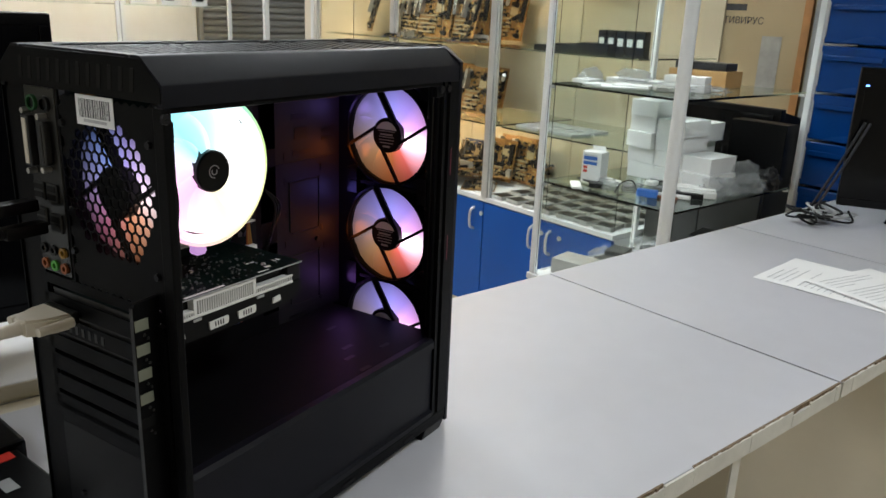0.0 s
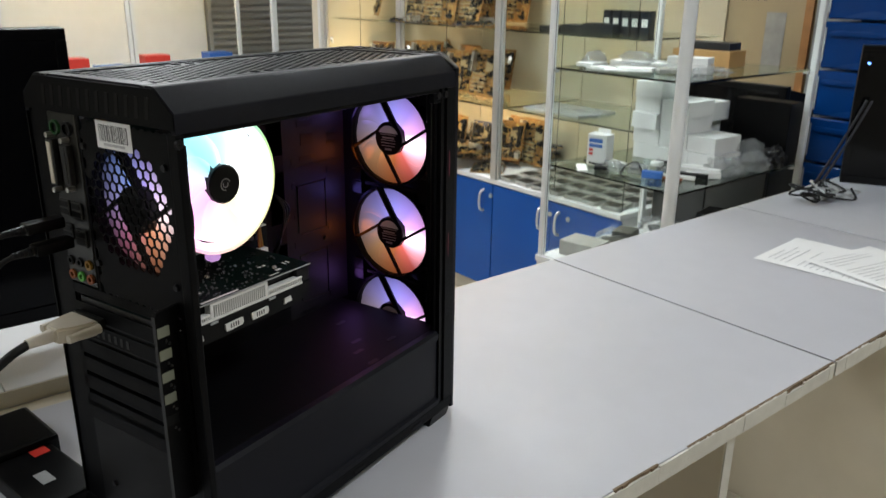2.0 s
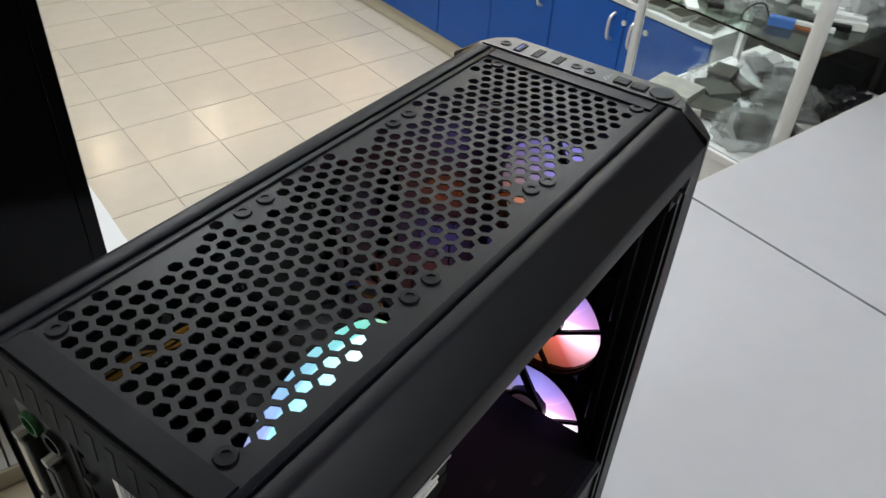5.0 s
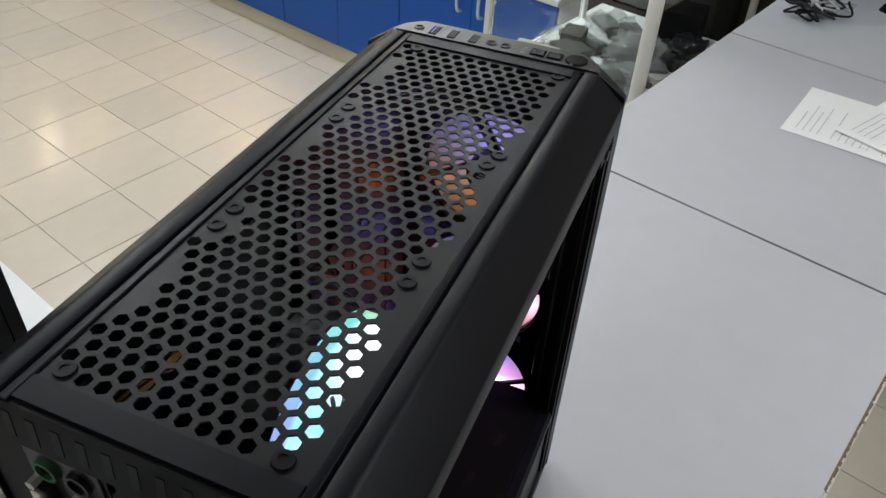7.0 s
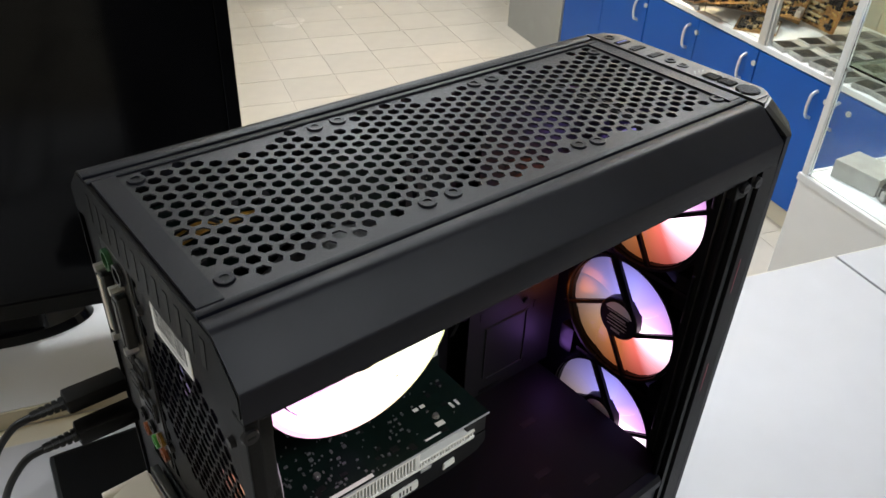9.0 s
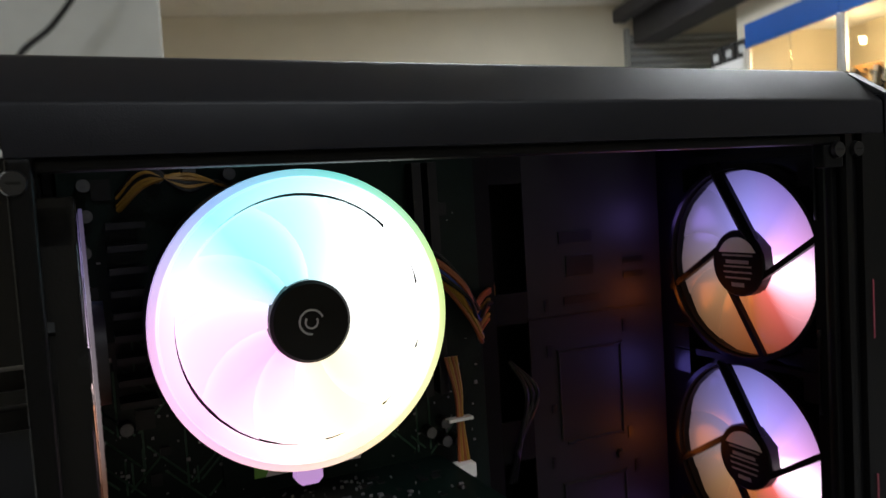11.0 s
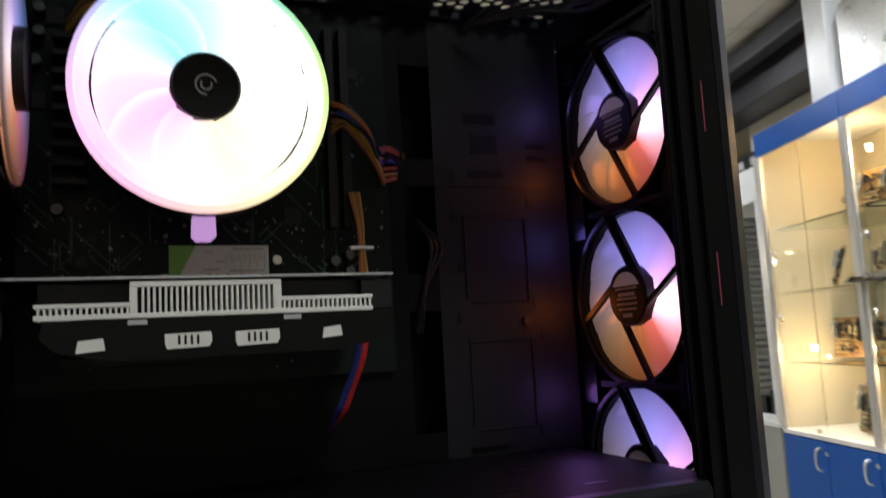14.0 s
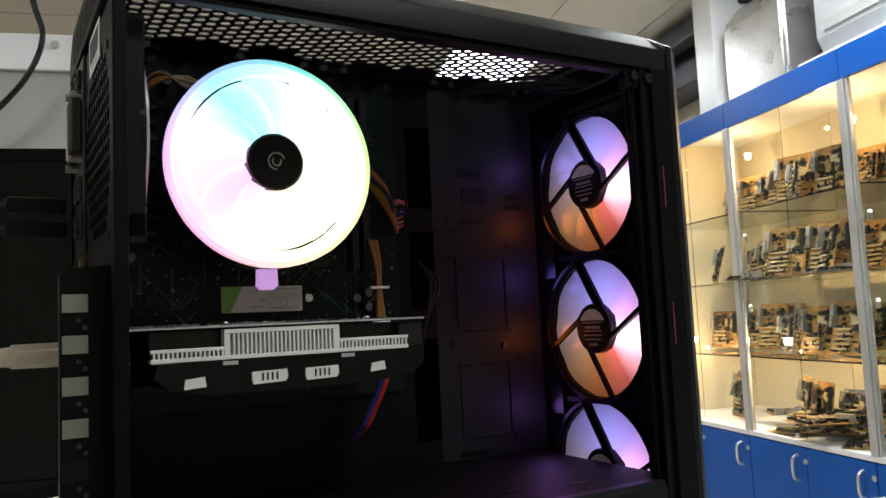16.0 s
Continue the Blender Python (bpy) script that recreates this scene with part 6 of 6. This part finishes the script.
# ---- white units on the west side, roller shutter ----
def west_side():
    WX = -5.05
    for k in range(2):
        y0, y1 = 0.80 + 0.80 * k, 0.80 + 0.80 * (k + 1)
        t = thing("white_display_unit", pose(0, 0, 0), "white display unit with a lit glass shelf above closed doors", "display unit", "white display units")
        bx("body", "white_board", t, WEST + 0.02, WX + 0.0, y0, y1, 0.06, 0.85, 0.001)
        bx("plinth", "hub_black", t, WEST + 0.05, WX - 0.03, y0, y1, 0.0, 0.0598)
        bx("door", "white_board", t, WX + 0.0005, WX + 0.017, y0 + 0.003, y1 - 0.003, 0.065, 0.845, 0.001)
        bx("back_panel", "white_board", t, WEST + 0.02, WEST + 0.034, y0, y1, 0.8505, 1.64)
        clear(bx("glass_shelf", "glass_edge", t, WEST + 0.05, WX - 0.01, y0 + 0.01, y1 - 0.01, 1.355, 1.361))
        for y in (y0 + 0.004, y1 - 0.028):
            bx("post", "white_frame", t, WX - 0.024, WX, y, y + 0.024, 0.8505, 1.64)
        bx("header", "white_board", t, WEST + 0.02, WX + 0.002, y0, y1, 1.6405, 1.82, 0.002)
        for j in range(2):
            bm = bmesh.new()
            cyl(bm, pose(WX - 0.15, y0 + 0.2 + 0.42 * j, 1.63), 0.03, 0.010, 20)
            part("spotlight", bm, "warm_bulb", t, "small warm spotlight")
        rnd = random.Random(30 + k)
        for j in range(3):
            q = thing("small_product", pose(WX - 0.2, y0 + 0.18 + 0.22 * j, 1.361), ("white boxed gadget with a dark window on the glass shelf" if k else "small blister pack on the glass shelf"), "box", "products in the white units")
            if k:
                bx("carton", "white_carton", q, -0.05, 0.05, -0.06, 0.06, 0, 0.12, 0.002)
                bx("print", "chip", q, 0.0502, 0.0512, -0.03, 0.03, 0.03, 0.085)
            else:
                bx("card", "white_carton", q, -0.004, 0.004, -0.045, 0.045, 0, 0.17)
                bx("product", ("chip", "red", "green")[j], q, 0.0042, 0.03, -0.022, 0.022, 0.02, 0.11, 0.008)
        for j in range(3):
            q = thing("flat_box", pose(WX - 0.2, y0 + 0.2 + 0.24 * j, 0.851), "flat coloured box in the white unit", "box", "flat boxes in the white units")
            bx("carton", ("blue_print", "red", "blue_print")[(j + k) % 3], q, -0.08, 0.08, -0.09, 0.09, 0, 0.03 + 0.06 * ((j + k) % 2), 0.002)
    for y in (1.1, 1.95):
        data = bpy.data.lights.new("spot_lamp", "POINT")
        data.energy, data.color, data.shadow_soft_size = 2.6, (1.0, 0.85, 0.62), 0.03
        new("spot_lamp", data).location = (-5.3, y, 1.58)
    t = thing("roller_shutter", pose(0, 0, 0), "closed grey ribbed roller shutter", "shutter")
    for k in range(46):
        bm = bmesh.new()
        z = 0.02 + 0.054 * k
        prism(bm, [(WEST + 0.015, z), (WEST + 0.035, z + 0.01), (WEST + 0.04, z + 0.026), (WEST + 0.03, z + 0.045), (WEST + 0.015, z + 0.052)], "y", 2.45, 3.74)
        part("slat", bm, "shutter", t)
    for y in (2.42, 3.745):
        bx("guide", "grey_board", t, WEST + 0.001, WEST + 0.06, y, y + 0.03, 0.0, 2.55)
    t = thing("partition", pose(0, 0, 0), "grey partition with a white board along its top", "partition")
    bx("panel", "grey_board", t, -2.66, -2.62, -2.6, -0.48, 0.0, 2.125)
    bx("top_board", "white_board", t, -2.67, -2.60, -2.6, -0.48, 2.1255, 2.26, 0.004)
    bm = bmesh.new()
    cyl(bm, pose(-2.60, -0.64, 2.22, 0, 90, 0), 0.014, 0.008, 16)
    part("bolt", bm, "steel", t)
    t = thing("hanging_cord", pose(0, 0, 0), "black cord hanging from the ceiling by the partition", "cord")
    bm = bmesh.new()
    sweep(bm, [(-2.5, -0.70, CEILING - 0.002), (-2.5, -0.694, 2.38), (-2.5, -0.657, 2.218), (-2.5, -0.703, 2.077), (-2.5, -0.794, 1.956), (-2.52, -0.95, 1.8), (-2.58, -1.1, 1.3), (-2.6, -1.12, 0.004)], 0.010, 8)
    part("lead", bm, "cable", t, smooth=True)
    # duct and pipes under the ceiling
    t = thing("ceiling_duct", pose(0, 0, 0), "dark duct running under the ceiling along the wall", "duct")
    bx("duct", "dark_metal", t, WEST + 0.1, -2.2, 2.46, 2.70, 2.42, 2.66, 0.01)
    bx("duct", "dark_metal", t, WEST + 0.1, -2.2, 2.30, 2.40, 2.58, 2.68, 0.01)
    t = thing("air_conditioner", pose(0, 0, 0), "grey wall unit over the cabinets", "air conditioner")
    bm = bmesh.new()
    prism(bm, [(2.70, 2.12), (2.25, 2.12), (2.22, 2.18), (2.22, 2.48), (2.28, 2.52), (2.70, 2.52)], "x", -2.15, -1.2)
    part("housing", bm, "dull_silver", t)
    bx("grille", "grey_board", t, -2.1, -1.25, 2.212, 2.219, 2.2, 2.24)
    q = thing("white_column", pose(-2.89, 2.3, 2.07), "white boxed-in pipe column on top of the cabinets", "column")
    bx("casing", "white_board", q, 0, 0.15, -0.15, 0.15, 0, CEILING - 2.072, 0.004)
    q = thing("metal_appliance", pose(-2.70, 2.42, 2.07), "glossy grey metal appliance on top of the cabinets", "appliance")
    bm = bmesh.new()
    prism(bm, [(-0.25, 0.0), (0.2, 0.0), (0.2, 0.46), (-0.16, 0.46), (-0.25, 0.36)], "x", 0.0, 0.42)
    bmesh.ops.bevel(bm, geom=list(bm.edges), offset=0.02, segments=3, affect="EDGES")
    part("housing", bm, "steel", q, smooth=True)
    q = thing("storage_box", pose(-2.26, 2.45, 2.07), "long pale storage carton on top of the cabinets", "box")
    bx("carton", "white_carton", q, 0, 0.75, -0.24, 0.15, 0, 0.045, 0.004)


west_side()


# ---- floor tiles ----
def floor_tiles():
    floor = bpy.data.objects["floor"]
    bm = bmesh.new()
    s = PITCH - 0.0028
    box(bm, 0, s, 0, s, -0.002, 0.0, 0.0012)
    me = bpy.data.meshes.new("tile")
    bm.to_mesh(me)
    bm.free()
    me.materials.append(M["floor_tile"])
    rest = bmesh.new()
    i0, i1 = int((WEST - FLOOR_X) / PITCH), int((EAST - FLOOR_X) / PITCH)
    j0, j1 = int((SOUTH - FLOOR_Y) / PITCH), int((3.7 - FLOOR_Y) / PITCH)
    n = 0
    for i in range(i0, i1):
        for j in range(j0, j1):
            x, y = FLOOR_X + i * PITCH, FLOOR_Y + j * PITCH
            if -4.4 < x < 0.7 and 0.0 < y < 2.2 and n < 300:
                ob = new("tile", me)
                ob.parent = floor
                ob.location = (x, y, 0)
                n += 1
            else:
                box(rest, x, x + s, y, y + s, -0.002, 0.0)
    tagged(part("tiles", rest, "floor_tile", floor), kind="stuff")


floor_tiles()
